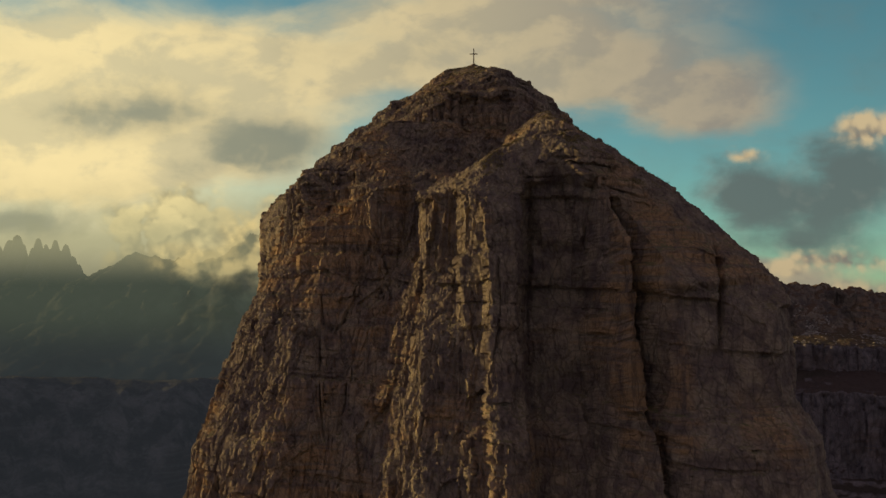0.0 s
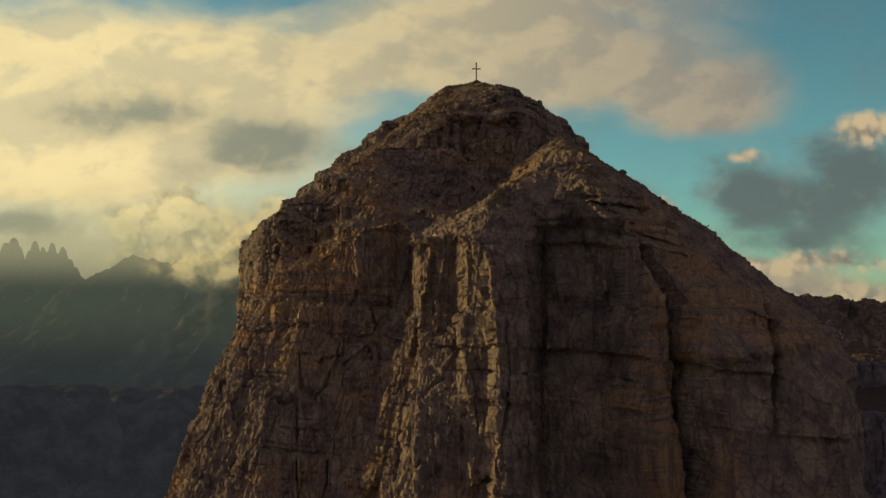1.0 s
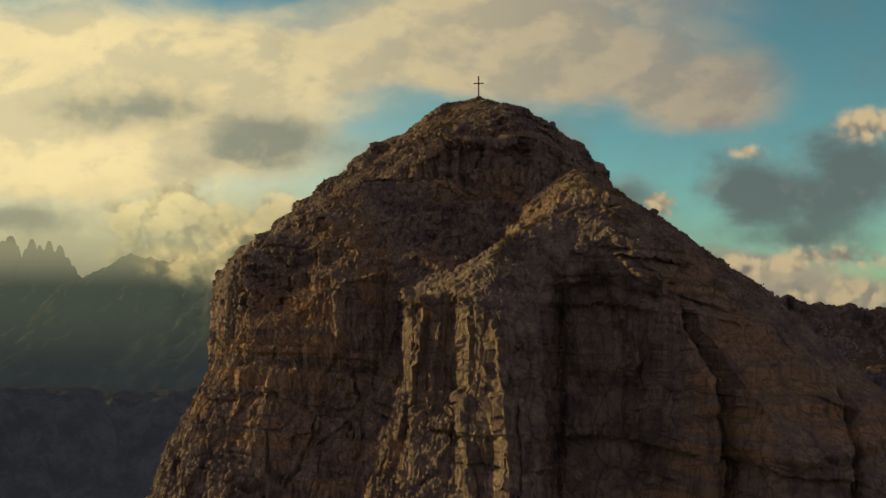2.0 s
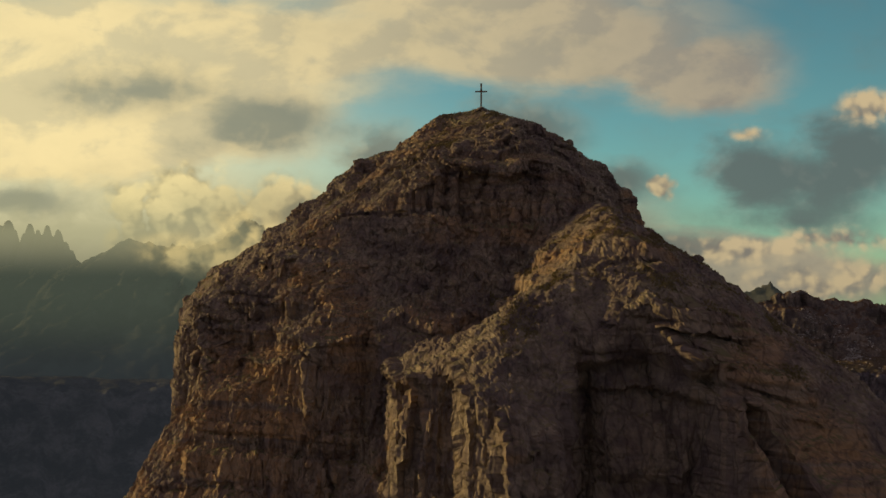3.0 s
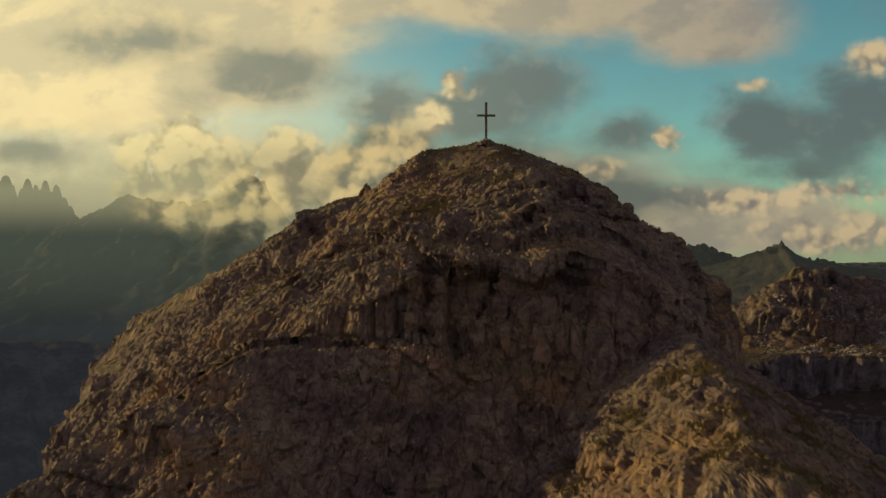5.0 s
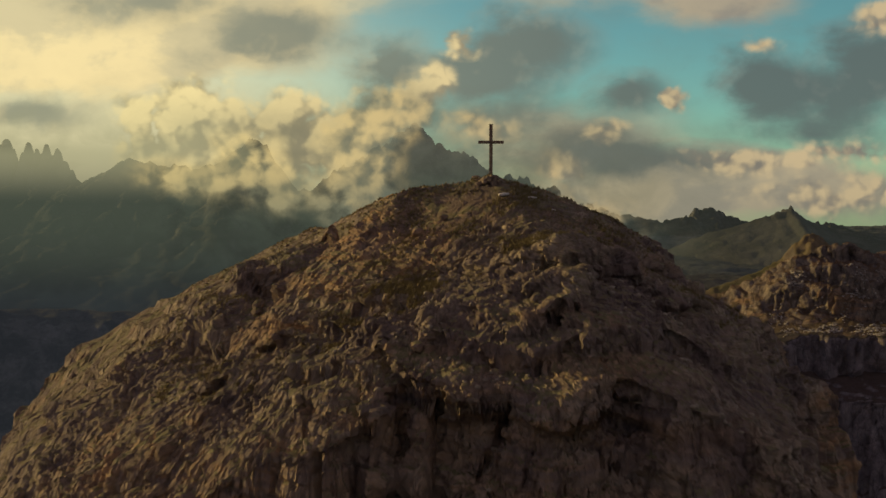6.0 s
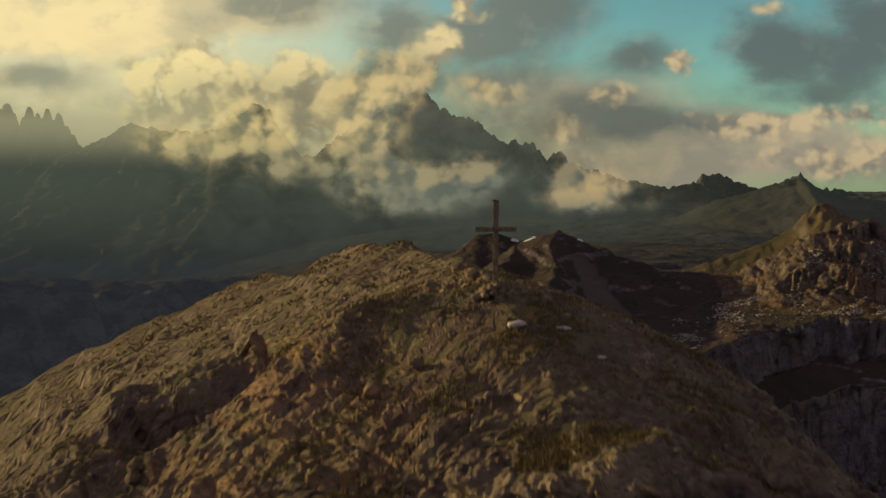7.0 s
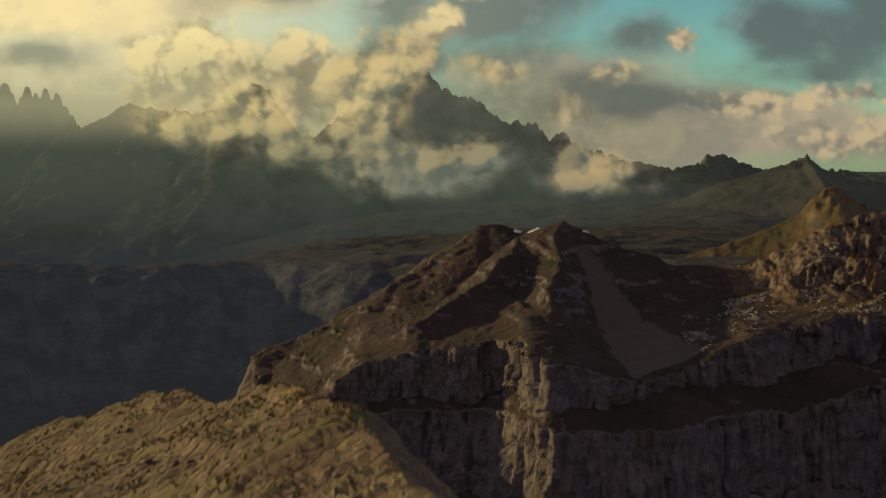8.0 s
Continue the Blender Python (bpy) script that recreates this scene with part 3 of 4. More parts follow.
    splits = smooth(np.abs(perlin(x / 3.1 + 7, y / 3.1, z / 26)), 0.06, 0.0) * smooth(perlin(x / 9, y / 9 + 3, z / 6), 0.0, 0.25)
    calm = (0.35 + 0.65 * smooth(np.hypot(x - 8, y - 306), 3, 9)) * (1 - 0.50 * smooth(y, 308, 328))
    # rock ribs and gullies that run down the summit's south-west slope
    fall, across = 0.80 * x + 0.60 * y + lean * 2, 0.60 * x - 0.80 * y + lean * 3
    ribs = fbm(across / 2.2, fall / 10.0, x * 0 + 4.0, 4, 0.6, True) - 0.4
    bare = (1 - 0.6 * scree) * smooth(fbm(x / 10, y / 10, z / 10 + 9, 3), -0.06, 0.16)          # outcrops between strips of turf and scree
    slope_skin = ribs * (0.24 + 0.30 * bare) + bare * (blocks * 0.36 + slabs * 0.34 + middle * 0.35 - middle_seam * 0.25) + rubble * 0.24 + chips * 0.27 + blocks * 0.20 + scree * (blocks * 0.55 + slabs * 0.45 + rubble * 0.35)
    wall_skin = (slabs * 0.55 + blocks * 0.34 + posts * (0.50 - 0.30 * fluted) + flutes * (0.40 + 0.40 * fluted) + (middle * 0.7 - middle_seam * 0.42) * (0.15 + 0.85 * where) * (1 - 0.6 * fluted)) * (1 - 0.55 * block_east)
    wall_skin = wall_skin + chips * 0.17 + uprights * 0.9 + (thin * 0.16 - thin_seam * 0.12) * (1 - where) - (rents * 1.3 + splits * 0.5) * (1 - 0.7 * block_east)
    wall_skin = wall_skin - (wall_skin * steep).sum() / steep.sum()
    steep = steep * (1 - 0.95 * scree)
    p = p + normal * (steep * wall_skin + (1 - steep) * calm * slope_skin)[..., None]
    # the inset slab under the roof of the summit cliff
    wavy = 0.4 * np.sin(x)
    cliff = smooth(z, 340.0, 341.0) * smooth(y, 292, 286)
    inset = smooth(x, 4.0, 4.7) * smooth(x, 17.5, 15.5) * smooth(z, 348.4 + wavy, 347.5 + wavy) * cliff
    cave = smooth(x, 3.6, 4.4) * smooth(x, 7.4, 5.4) * smooth(z, 349.5, 348.0) * cliff
    # the bay east of the buttress: its roof, its chimneys and the hanging slab inside it
    low = smooth(y, 262, 254)
    bay = smooth(x, 15.5, 16.8) * smooth(x, 30.5, 29.0) * smooth(z + 2.5 * lean, 324.6 + 0.10 * (x - 22), 323.0 + 0.10 * (x - 22)) * low
    chimney = np.exp(-((x - 17.2 - 0.04 * (z - 312)) / 0.7) ** 2) * smooth(z, 324, 321) * smooth(z, 292, 300) * low
    slot = np.exp(-((x - 29.2 - 0.14 * (z - 318)) / 0.8) ** 2) * smooth(z, 325, 323) * smooth(z, 306, 314) * low
    slab = smooth(x + 1.5 * lean, 18.4, 20.4) * smooth(x + 2 * lean, 28.6, 26.6) * smooth(z + 3 * lean, 309.6, 312.4) * smooth(z + 2 * lean, 323.0, 321.0) * low
    # the upright cleft in the eastern block and its bulging beds above a smooth wall
    cleft = np.exp(-((x - 51.0 - 0.10 * (z - 305) + lean) / 0.55) ** 2) * smooth(z, 312, 309) * smooth(z, 288, 297) * low
    bulge = smooth(x, 34, 38) * smooth(z, 301.0 + 0.12 * np.abs(x - 43), 303.0 + 0.12 * np.abs(x - 43)) * smooth(z, 312, 308) * smooth(x, 31, 34) * low
    p[..., 1] += 1.4 * inset + 1.6 * cave + bay * (0.9 + 0.5 * smooth(z, 316, 322)) + 1.3 * chimney + 2.0 * slot - 1.5 * slab + 2.5 * cleft - 1.5 * bulge
    out = r2 - wall[None, :]
    kinds = np.where(p[..., 2] < 262, 3, np.where(out > -4, 2, np.where(r2 < 26, 0, 1)))
    tower = sheet_parts("mountain_peak", "rugged layered limestone mountain tower with turfed ledges and bare cliffs", p, kinds,
                        ("summit_cap", "upper_slope", "rock_wall", "wall_foot"), (ROCK, ROCK, ROCK, ROCK), closed=True, smooth_shade=False)
    return tower, p, normal


peak, PEAK_GRID, PEAK_NORMAL = build_tower()

# ---------------------------------------------------------------- the neighbouring massif across the gap
UPPER_RIM = [(-330, 1120), (-200, 1060), (-130, 1015), (-60, 1030), (-10, 1022), (28, 1014), (43, 990), (51, 960), (62, 952), (90, 956), (112, 964), (140, 986), (180, 1000), (215, 1010),
             (250, 1022), (300, 1004), (360, 985), (470, 1010), (640, 1080)]
LOWER_RIM = [(-330, 1080), (-200, 1020), (-130, 1003), (-60, 1018), (-10, 1009), (20, 1001), (31, 985), (43, 962), (50, 944), (57, 931), (90, 930), (130, 940), (180, 968),
             (235, 984), (260, 988), (300, 968), (360, 948), (470, 975), (640, 1040)]
BENCH = [(-330, 20), (-190, 70), (-150, 130), (-105, 190), (-50, 204), (30, 208), (60, 212), (200, 213), (250, 224), (330, 226), (470, 215), (640, 190)]
SHELF = [(-330, 0), (-190, 50), (-140, 122), (-105, 188), (-60, 228), (-20, 238), (20, 246), (46, 250), (52, 248), (75, 243), (110, 233), (150, 239), (186, 251), (250, 262), (320, 263), (470, 250), (640, 225)]
KNOLL = [(225, 1114, 290), (262, 1102, 311), (290, 1094, 319), (345, 1098, 317), (430, 1116, 304), (560, 1170, 280)]
TWIN_RIDGE = [(-330, 1190, 10), (-190, 1145, 80), (-149, 1146, 200), (-132, 1150, 217), (-83, 1157, 235), (-40, 1172, 264), (26, 1210, 303), (42, 1212, 304), (58, 1206, 299), (84, 1176, 310), (120, 1160, 296), (160, 1140, 280), (225, 1130, 282),
              (330, 1150, 285), (560, 1200, 262)]
MID_SPUR = [(60, 1190, 298), (36, 1125, 286), (16, 1080, 270), (-22, 1045, 250)]
EAST_RIB = [(84, 1176, 308), (70, 1100, 283), (62, 1030, 262)]


def massif_height(x, y):
    x0, y0 = x, y
    x = x0 + 11 * perlin(x0 / 48, y0 / 48, x0 * 0 + 0.4) + 5 * perlin(x0 / 17, y0 / 17, x0 * 0 + 3.4)
    y = y0 + 11 * perlin(x0 / 48, y0 / 48, x0 * 0 + 8.4) + 5 * perlin(x0 / 17, y0 / 17, x0 * 0 + 6.4)
    ridge = crest(x, y, TWIN_RIDGE, (0.65, 0.0), (0.56, 0.0))
    spur = crest(x, y, MID_SPUR, (0.75, 0.001), (0.7, 0.001))
    top = soft_max(soft_max(ridge, spur, 4), crest(x, y, EAST_RIB, (0.8, 0.0), (0.7, 0.0)), 4)
    x, y = x0, y0
    rim1 = np.interp(x, *np.array(UPPER_RIM).T) + 7 * perlin(x / 24, x * 0 + 3.3, x * 0) + 3 * perlin(x / 9, x * 0 + 1.3, x * 0)
    rim2 = np.interp(x, *np.array(LOWER_RIM).T) + 8 * perlin(x / 30, x * 0 + 7.7, x * 0) + 3 * perlin(x / 10, x * 0 + 4.1, x * 0)
    shelf = np.interp(x, *np.array(SHELF).T) + 0.15 * np.minimum(y - rim1, 90) - 0.8 * np.maximum(0, y - rim1 - 90)
    knoll = crest(x, y, KNOLL, (0.6, 0.0), (0.95, 0.0))
    top = soft_max(soft_max(top, shelf, 6), knoll, 4)
    crag = smooth(x, 185, 225) * smooth(top, 264, 272)
    top = 3.2 * ledges(x / 3.2, y / 3.2, top / 3.2, 5.0, 0.10 * smooth(top, 258, 268) + 0.85 * crag)
    bench = np.interp(x, *np.array(BENCH).T) + 0.45 * np.clip(y - rim2, -5, 40) - 0.8 * np.maximum(0, y - rim2 - 60)
    fall1 = np.interp(rim1 - y, [-30, 0, 4, 30], [700, 272, 234, 100])
    upper = soft_min(top, fall1, 3)
    upper = soft_max(upper, bench, 2)
    fall2 = np.interp(rim2 - y, [-30, 0, 8, 14, 60, 200, 420, 900], [900, 232, 172, 158, 118, 30, -30, -60])
    z = soft_min(upper, fall2, 3)
    return np.maximum(z - 2.2 * np.maximum(0, -146 - x + 0.18 * (1150 - y) + 7 * perlin(y / 22, z / 40, x * 0)), -60)


def build_massif():
    xs = np.concatenate([np.arange(-330, -120, 3.0), np.arange(-120, 470, 1.3), np.arange(470, 640, 4.0)])
    ys = np.concatenate([np.arange(560, 870, 6.0), np.arange(870, 1250, 0.5), np.arange(1250, 1520, 6.0)])
    x, y = np.meshgrid(xs, ys, indexing="ij")
    z = massif_height(x, y)
    length = np.hypot(np.diff(y, axis=1), np.diff(z, axis=1)) * np.where((y[:, 1:] > 860) & (y[:, 1:] < 1245), 1, 0.15)
    run = np.concatenate([np.zeros((len(xs), 1)), np.cumsum(length, axis=1)], axis=1)
    want = np.linspace(0, 1, 460)
    y2 = np.stack([np.interp(want * run[i, -1], run[i], ys) for i in range(len(xs))], axis=1)
    x2 = np.repeat(xs[None, :], len(want), axis=0)
    z2 = massif_height(x2, y2)
    p = np.stack([x2, y2, z2], axis=-1)
    normal = -grid_normals(p, False)
    normal *= np.sign(normal[..., 2:] + 1e-6)
    steep = smooth(1 - np.abs(normal[..., 2]), 0.22, 0.6)
    x, y, z = x2, y2, z2
    fan_width = np.clip(9 + (1150 - y) * 0.15, 8, 31) + 5 * perlin(x / 14, y / 14, x * 0)
    fan = smooth(np.abs(x - 100 - (1150 - y) * 0.19), fan_width, fan_width - 6) * smooth(y - 0.75 * (x - 110), 962, 972) * smooth(y, 1160, 1148)   # smooth scree fan
    pillars = fbm(x / 11, y / 11, z / 70, 5, 0.68, True)
    beds = fbm(x / 200, y / 200, (z + fbm(x / 40, y / 40, z / 40, 2) * 6) / 7, 3, 0.6)
    rough = fbm(x / 11, y / 11, z / 11, 5, 0.55, True) + 0.5 * cells(x / 5, y / 5, z / 7)
    pillars = pillars + 0.60 * cells(x / 10, y / 10, z / 75) + 0.30 * cells(x / 4.5 + 5, y / 4.5, z / 45)
    joints = fbm(x / 4.2, y / 5, z / 60, 3, 0.6, True)
    crags = cells(x / 10, y / 10, (z + 0.2 * x) / 17) * 2.0 + cells(x / 4.5 + 3, y / 4.5, (z + 0.2 * x) / 8) * 1.8 + (fbm(x / 9, y / 20, z / 60, 4, 0.6, True) - 0.4) * 6.0
    big = fbm(x / 60, y / 60, z / 60, 3)
    cracks = smooth(np.abs(perlin(x / 13, y / 13, z / 150)), 0.07, 0.0) + 0.6 * smooth(np.abs(perlin(x / 6 + 4, y / 6, z / 70)), 0.09, 0.0)
    runnels = fbm((x + 0.2 * (y - 1000)) / 24, y / 110, x * 0 + 2.5, 4, 0.6, True) - 0.4      # gullies down the slopes
    on_knoll = smooth(x, 190, 225) * smooth(z, 266, 276)
    ledge = smooth(beds, 0.05, 0.25)
    wall_move = (pillars - 0.4) * 8.5 + (joints - 0.4) * 3.6 + beds * 1.7 + rough * 0.6 - cracks * 3.4
    slope_move = 1.3 * rough + on_knoll * crags + big * 4 + beds * 1.0 + (1 - 0.6 * on_knoll) * (runnels * 1.6 + ledge * rough * 1.6)
    move = steep * wall_move + (1 - steep) * (1 - 0.93 * fan) * slope_move
    p = p + normal * move[..., None]
    rim1, rim2 = np.interp(x2, *np.array(UPPER_RIM).T), np.interp(x2, *np.array(LOWER_RIM).T)
    kinds = np.where(fan > 0.5, 3, np.where(y2 > rim1 + 4, 0, np.where(y2 > rim2 + 4, 1, 2)))
    kinds = np.where((kinds == 0) & (x2 > 196 + 8 * perlin(x2 / 20, y2 / 20, x2 * 0)) & (z2 > 262), 4, kinds)
    massif = sheet_parts("mountain_ridge", "banded limestone ridge, toned dark for cloud shade, with rust-brown grass terraces and cliffs", p[::-1], kinds[::-1],
                         ("ridge_slope", "cliff_band", "lower_wall", "scree_fan", "rocky_knoll"), (ROCK_MID_SHADED, ROCK_MID_SHADED, ROCK_MID_SHADED, SCREE, ROCK_KNOLL_LIT))
    return massif, p


massif, MASSIF_GRID = build_massif()


# ---------------------------------------------------------------- far mountains
def build_far(name, label, line, north, depth, foot, slope, rugged, mat, step=16.0, spread=120.0, grit=1.0, bare_from=None):
    """A far mountain range: line holds (east, height) along its crest at the distance north."""
    ex, hz = np.array(line, float).T
    xs = np.arange(ex[0], ex[-1] + step, step)
    ys = np.concatenate([north - depth + np.arange(0, depth, step), north + np.arange(0, 200, step * 2)])
    x, y = np.meshgrid(xs, ys)
    bend = fbm(x / 420, y / 420, x * 0 + 2.2, 3) * spread
    top = np.interp(x + 0.25 * bend * smooth(np.abs(y - north), 0, 300), ex, hz)
    away = np.abs(y - north)
    gully = fbm(x / (130 * grit), y / (330 * grit), x * 0 + 5.1, 5, 0.55, True)
    fine = fbm(x / (45 * grit), y / (45 * grit), x * 0 + 9.1, 4, 0.6, True) + 0.8 * cells(x / (40 * grit), y / (40 * grit), x * 0 + 0.5)
    fall = np.clip(1 - away / depth, 0, 1) ** slope if slope > 0.9 else np.clip(1 - slope * away / np.maximum(top - foot + 40, 1), 0, 1)
    z = foot - 40 + (top - foot + 40) * fall + ((gully - 0.45) * rugged * smooth(away, 5, 260) + (fine - 0.4) * rugged * 0.22) * np.sqrt(fall)
    if bare_from:      # smooth grass below, crags above
        even = foot - 40 + (top - foot + 40) * fall
        z = even + (z - even) * (0.35 + 0.65 * smooth(even, bare_from, bare_from + 22))
    far = sheet_mesh(name, np.stack([x, y, z], axis=-1), mat)
    return tagged(far, label, "mountain")


def spires(x, peaks):
    return max(z - (abs(x - cx) / w) ** 2.7 * 100 for cx, z, w in peaks)


# towers of rock on the skyline: east, height, half width per 100 m
TOWERS = [(-1693, 560, 34), (-1668, 522, 22), (-1722, 540, 34), (-1609, 546, 26), (-1632, 508, 20), (-1577, 522, 20), (-1541, 540, 24), (-1560, 505, 22),
          (-1498, 522, 26), (-1520, 498, 20), (-1470, 476, 26), (-1448, 440, 30), (-1790, 530, 60), (-1850, 490, 80)]
TOWER_LINE = [(x, max(spires(x, TOWERS), 432 + 8 * math.sin(x * 0.09) - max(0, x + 1500) * 0.3) if x > -1960 else 450) for x in range(-2300, -1420, 4)]
TOWER_LINE += [(-1400, 385), (-1340, 376)]
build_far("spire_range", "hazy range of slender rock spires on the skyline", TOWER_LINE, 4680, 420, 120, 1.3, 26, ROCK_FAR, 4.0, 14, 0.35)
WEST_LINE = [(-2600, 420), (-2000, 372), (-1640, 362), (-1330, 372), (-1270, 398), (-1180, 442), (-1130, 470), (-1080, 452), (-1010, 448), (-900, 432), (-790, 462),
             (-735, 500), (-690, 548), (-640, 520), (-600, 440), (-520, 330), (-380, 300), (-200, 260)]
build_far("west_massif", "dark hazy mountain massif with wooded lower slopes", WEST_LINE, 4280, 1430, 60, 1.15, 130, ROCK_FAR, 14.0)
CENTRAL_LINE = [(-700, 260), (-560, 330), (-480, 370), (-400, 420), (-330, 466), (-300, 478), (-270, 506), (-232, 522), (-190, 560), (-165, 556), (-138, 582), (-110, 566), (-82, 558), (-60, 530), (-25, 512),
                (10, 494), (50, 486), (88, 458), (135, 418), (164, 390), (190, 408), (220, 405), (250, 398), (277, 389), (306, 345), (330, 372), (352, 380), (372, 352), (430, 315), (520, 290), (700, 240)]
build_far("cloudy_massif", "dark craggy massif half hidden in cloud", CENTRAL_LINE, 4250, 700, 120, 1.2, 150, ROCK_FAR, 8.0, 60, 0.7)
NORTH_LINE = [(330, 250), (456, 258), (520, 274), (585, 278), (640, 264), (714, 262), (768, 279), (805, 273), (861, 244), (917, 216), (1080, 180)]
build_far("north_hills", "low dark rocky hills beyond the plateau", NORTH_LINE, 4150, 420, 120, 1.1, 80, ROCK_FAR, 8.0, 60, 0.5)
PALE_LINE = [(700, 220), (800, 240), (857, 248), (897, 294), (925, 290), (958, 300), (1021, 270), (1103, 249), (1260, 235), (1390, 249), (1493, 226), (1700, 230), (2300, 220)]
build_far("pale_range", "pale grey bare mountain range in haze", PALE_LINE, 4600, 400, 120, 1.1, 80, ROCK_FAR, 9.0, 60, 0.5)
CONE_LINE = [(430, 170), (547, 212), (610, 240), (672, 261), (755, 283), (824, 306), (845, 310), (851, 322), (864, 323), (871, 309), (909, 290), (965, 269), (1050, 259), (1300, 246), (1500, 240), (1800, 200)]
build_far("conical_hill", "conical hill, toned dark for cloud shade, with a small rock knob on top", CONE_LINE, 3230, 520, 120, 0.36, 60, ROCK_FAR, 7.0, 60, 0.7, 285)
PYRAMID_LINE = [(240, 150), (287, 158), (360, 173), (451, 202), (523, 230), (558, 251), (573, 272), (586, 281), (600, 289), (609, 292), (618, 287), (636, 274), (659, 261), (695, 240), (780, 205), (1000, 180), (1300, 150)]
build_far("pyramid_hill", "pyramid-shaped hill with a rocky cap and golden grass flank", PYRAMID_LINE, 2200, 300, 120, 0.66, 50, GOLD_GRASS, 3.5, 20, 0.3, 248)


# ---------------------------------------------------------------- ground
def ground_height(x, y):
    edge = 2130 + 170 * perlin(x / 260, x * 0 + 1.1, x * 0) + 60 * perlin(x / 90, x * 0 + 6.1, x * 0) + 260 * smooth(x, -1500, -300) * smooth(x, 900, -300) - 700 * smooth(x, 0, 600)
    step = smooth(y, edge - 330, edge)
    plateau = 146 + 26 * smooth(x, -400, 500) + 38 * smooth(y, 2600, 4300)
    valley = -45 + 20 * fbm(x / 500, y / 500, x * 0, 3)
    rough = fbm(x / 150, y / 55, x * 0 + 3, 5, 0.62, True) * 20 + fbm(x / 420, y / 300, x * 0, 3) * 22
    z = valley + (plateau - valley) * step + rough * (0.3 + 0.7 * step) + fbm(x / 70, y / 230, x * 0 + 8, 4, 0.5, True) * 46 * step * (1 - step) * 4
    dip = smooth(x, -150, -800) * smooth(y, 2250, 2650) * 95
    return z - dip


def build_ground():
    xs = np.concatenate([np.linspace(-9000, -2600, 24)[:-1], np.linspace(-2600, 2000, 420), np.linspace(2000, 9000, 24)[1:]])
    ys = np.concatenate([np.linspace(-9000, 500, 30)[:-1], np.linspace(500, 4600, 420), np.linspace(4600, 9000, 16)[1:]])
    x, y = np.meshgrid(xs, ys)
    return tagged(sheet_mesh("ground", np.stack([x, y, ground_height(x, y)], axis=-1), ROCK_LAND_SHADED),
                  "valley and rolling rocky plateau with sparse grass, toned dark for cloud shade", "ground", kind="structure")


build_ground()


# ---------------------------------------------------------------- glowing low cloud and painted haze before the far massifs
def build_cloud_bank():
    mat, n = material("low_cloud_haze_glow")
    at = n.vec("SUBTRACT", n.add("ShaderNodeNewGeometry").outputs["Position"], (5.0, 200.0, 358.0))
    px, py, pz = n.split(at)
    flat = n.join(n.math("DIVIDE", px, py), n.math("DIVIDE", pz, py), 0.0)
    east, up, _ = n.split(flat)
    soft = n.noise(n.scaled(flat, (1.0, 1.3, 1.0), (1.3, 0.4, 0)), 24.0, 8.0, 0.58, 0.25)
    lump = n.noise(flat, 38.0, 7.0, 0.6, 0.4)
    bent = n.vec("ADD", flat, n.vec("MULTIPLY", n.vec("SUBTRACT", soft.outputs["Color"], (0.5, 0.5, 0.5)), (0.030, 0.026, 0.0)))
    curl = n.vec("ADD", flat, n.vec("MULTIPLY", n.vec("SUBTRACT", lump.outputs["Color"], (0.5, 0.5, 0.5)), (0.016, 0.014, 0.0)))
    heads = n.billows(curl)
    relief = n.math("SUBTRACT", heads, n.billows(n.vec("ADD", curl, (-0.009, 0.008, 0.0))))
    thick = n.math("MULTIPLY", n.puffs(bent, FOG), n.math("MULTIPLY_ADD", n.math("SUBTRACT", heads, 0.56), 0.8, n.math("MULTIPLY_ADD", n.math("SUBTRACT", soft.outputs[0], 0.5), 2.0, 1.0)))
    cloud = n.math("MULTIPLY", n.step(thick, -0.05, 1.0), 0.90)
    # sunlit and dull sides of the cloud are put into its glow colour
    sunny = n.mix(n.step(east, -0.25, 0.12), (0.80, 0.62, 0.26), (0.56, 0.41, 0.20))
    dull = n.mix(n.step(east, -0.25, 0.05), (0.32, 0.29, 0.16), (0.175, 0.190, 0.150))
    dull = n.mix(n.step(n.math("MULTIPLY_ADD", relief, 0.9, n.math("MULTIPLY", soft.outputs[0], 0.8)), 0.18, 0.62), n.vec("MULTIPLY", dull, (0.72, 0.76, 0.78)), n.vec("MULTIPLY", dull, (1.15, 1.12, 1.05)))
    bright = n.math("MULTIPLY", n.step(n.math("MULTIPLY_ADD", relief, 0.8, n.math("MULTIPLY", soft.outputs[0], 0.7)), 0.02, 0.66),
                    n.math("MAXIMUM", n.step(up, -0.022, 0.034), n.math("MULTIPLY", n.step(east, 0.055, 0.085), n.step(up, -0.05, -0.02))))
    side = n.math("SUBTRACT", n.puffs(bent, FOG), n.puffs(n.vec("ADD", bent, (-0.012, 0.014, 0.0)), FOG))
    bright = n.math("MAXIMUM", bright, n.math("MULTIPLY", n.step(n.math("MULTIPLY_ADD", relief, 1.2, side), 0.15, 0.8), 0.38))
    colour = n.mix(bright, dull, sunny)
    # thin valley haze painted as glow, thicker sunward and low down under the ridges
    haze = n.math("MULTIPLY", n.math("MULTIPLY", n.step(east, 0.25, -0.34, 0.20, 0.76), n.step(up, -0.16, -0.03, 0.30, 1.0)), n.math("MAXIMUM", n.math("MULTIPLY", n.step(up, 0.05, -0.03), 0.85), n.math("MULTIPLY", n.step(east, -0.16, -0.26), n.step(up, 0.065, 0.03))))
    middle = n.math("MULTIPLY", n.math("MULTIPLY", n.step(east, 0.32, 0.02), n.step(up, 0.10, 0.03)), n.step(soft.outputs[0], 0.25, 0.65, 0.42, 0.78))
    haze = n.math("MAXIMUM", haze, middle)
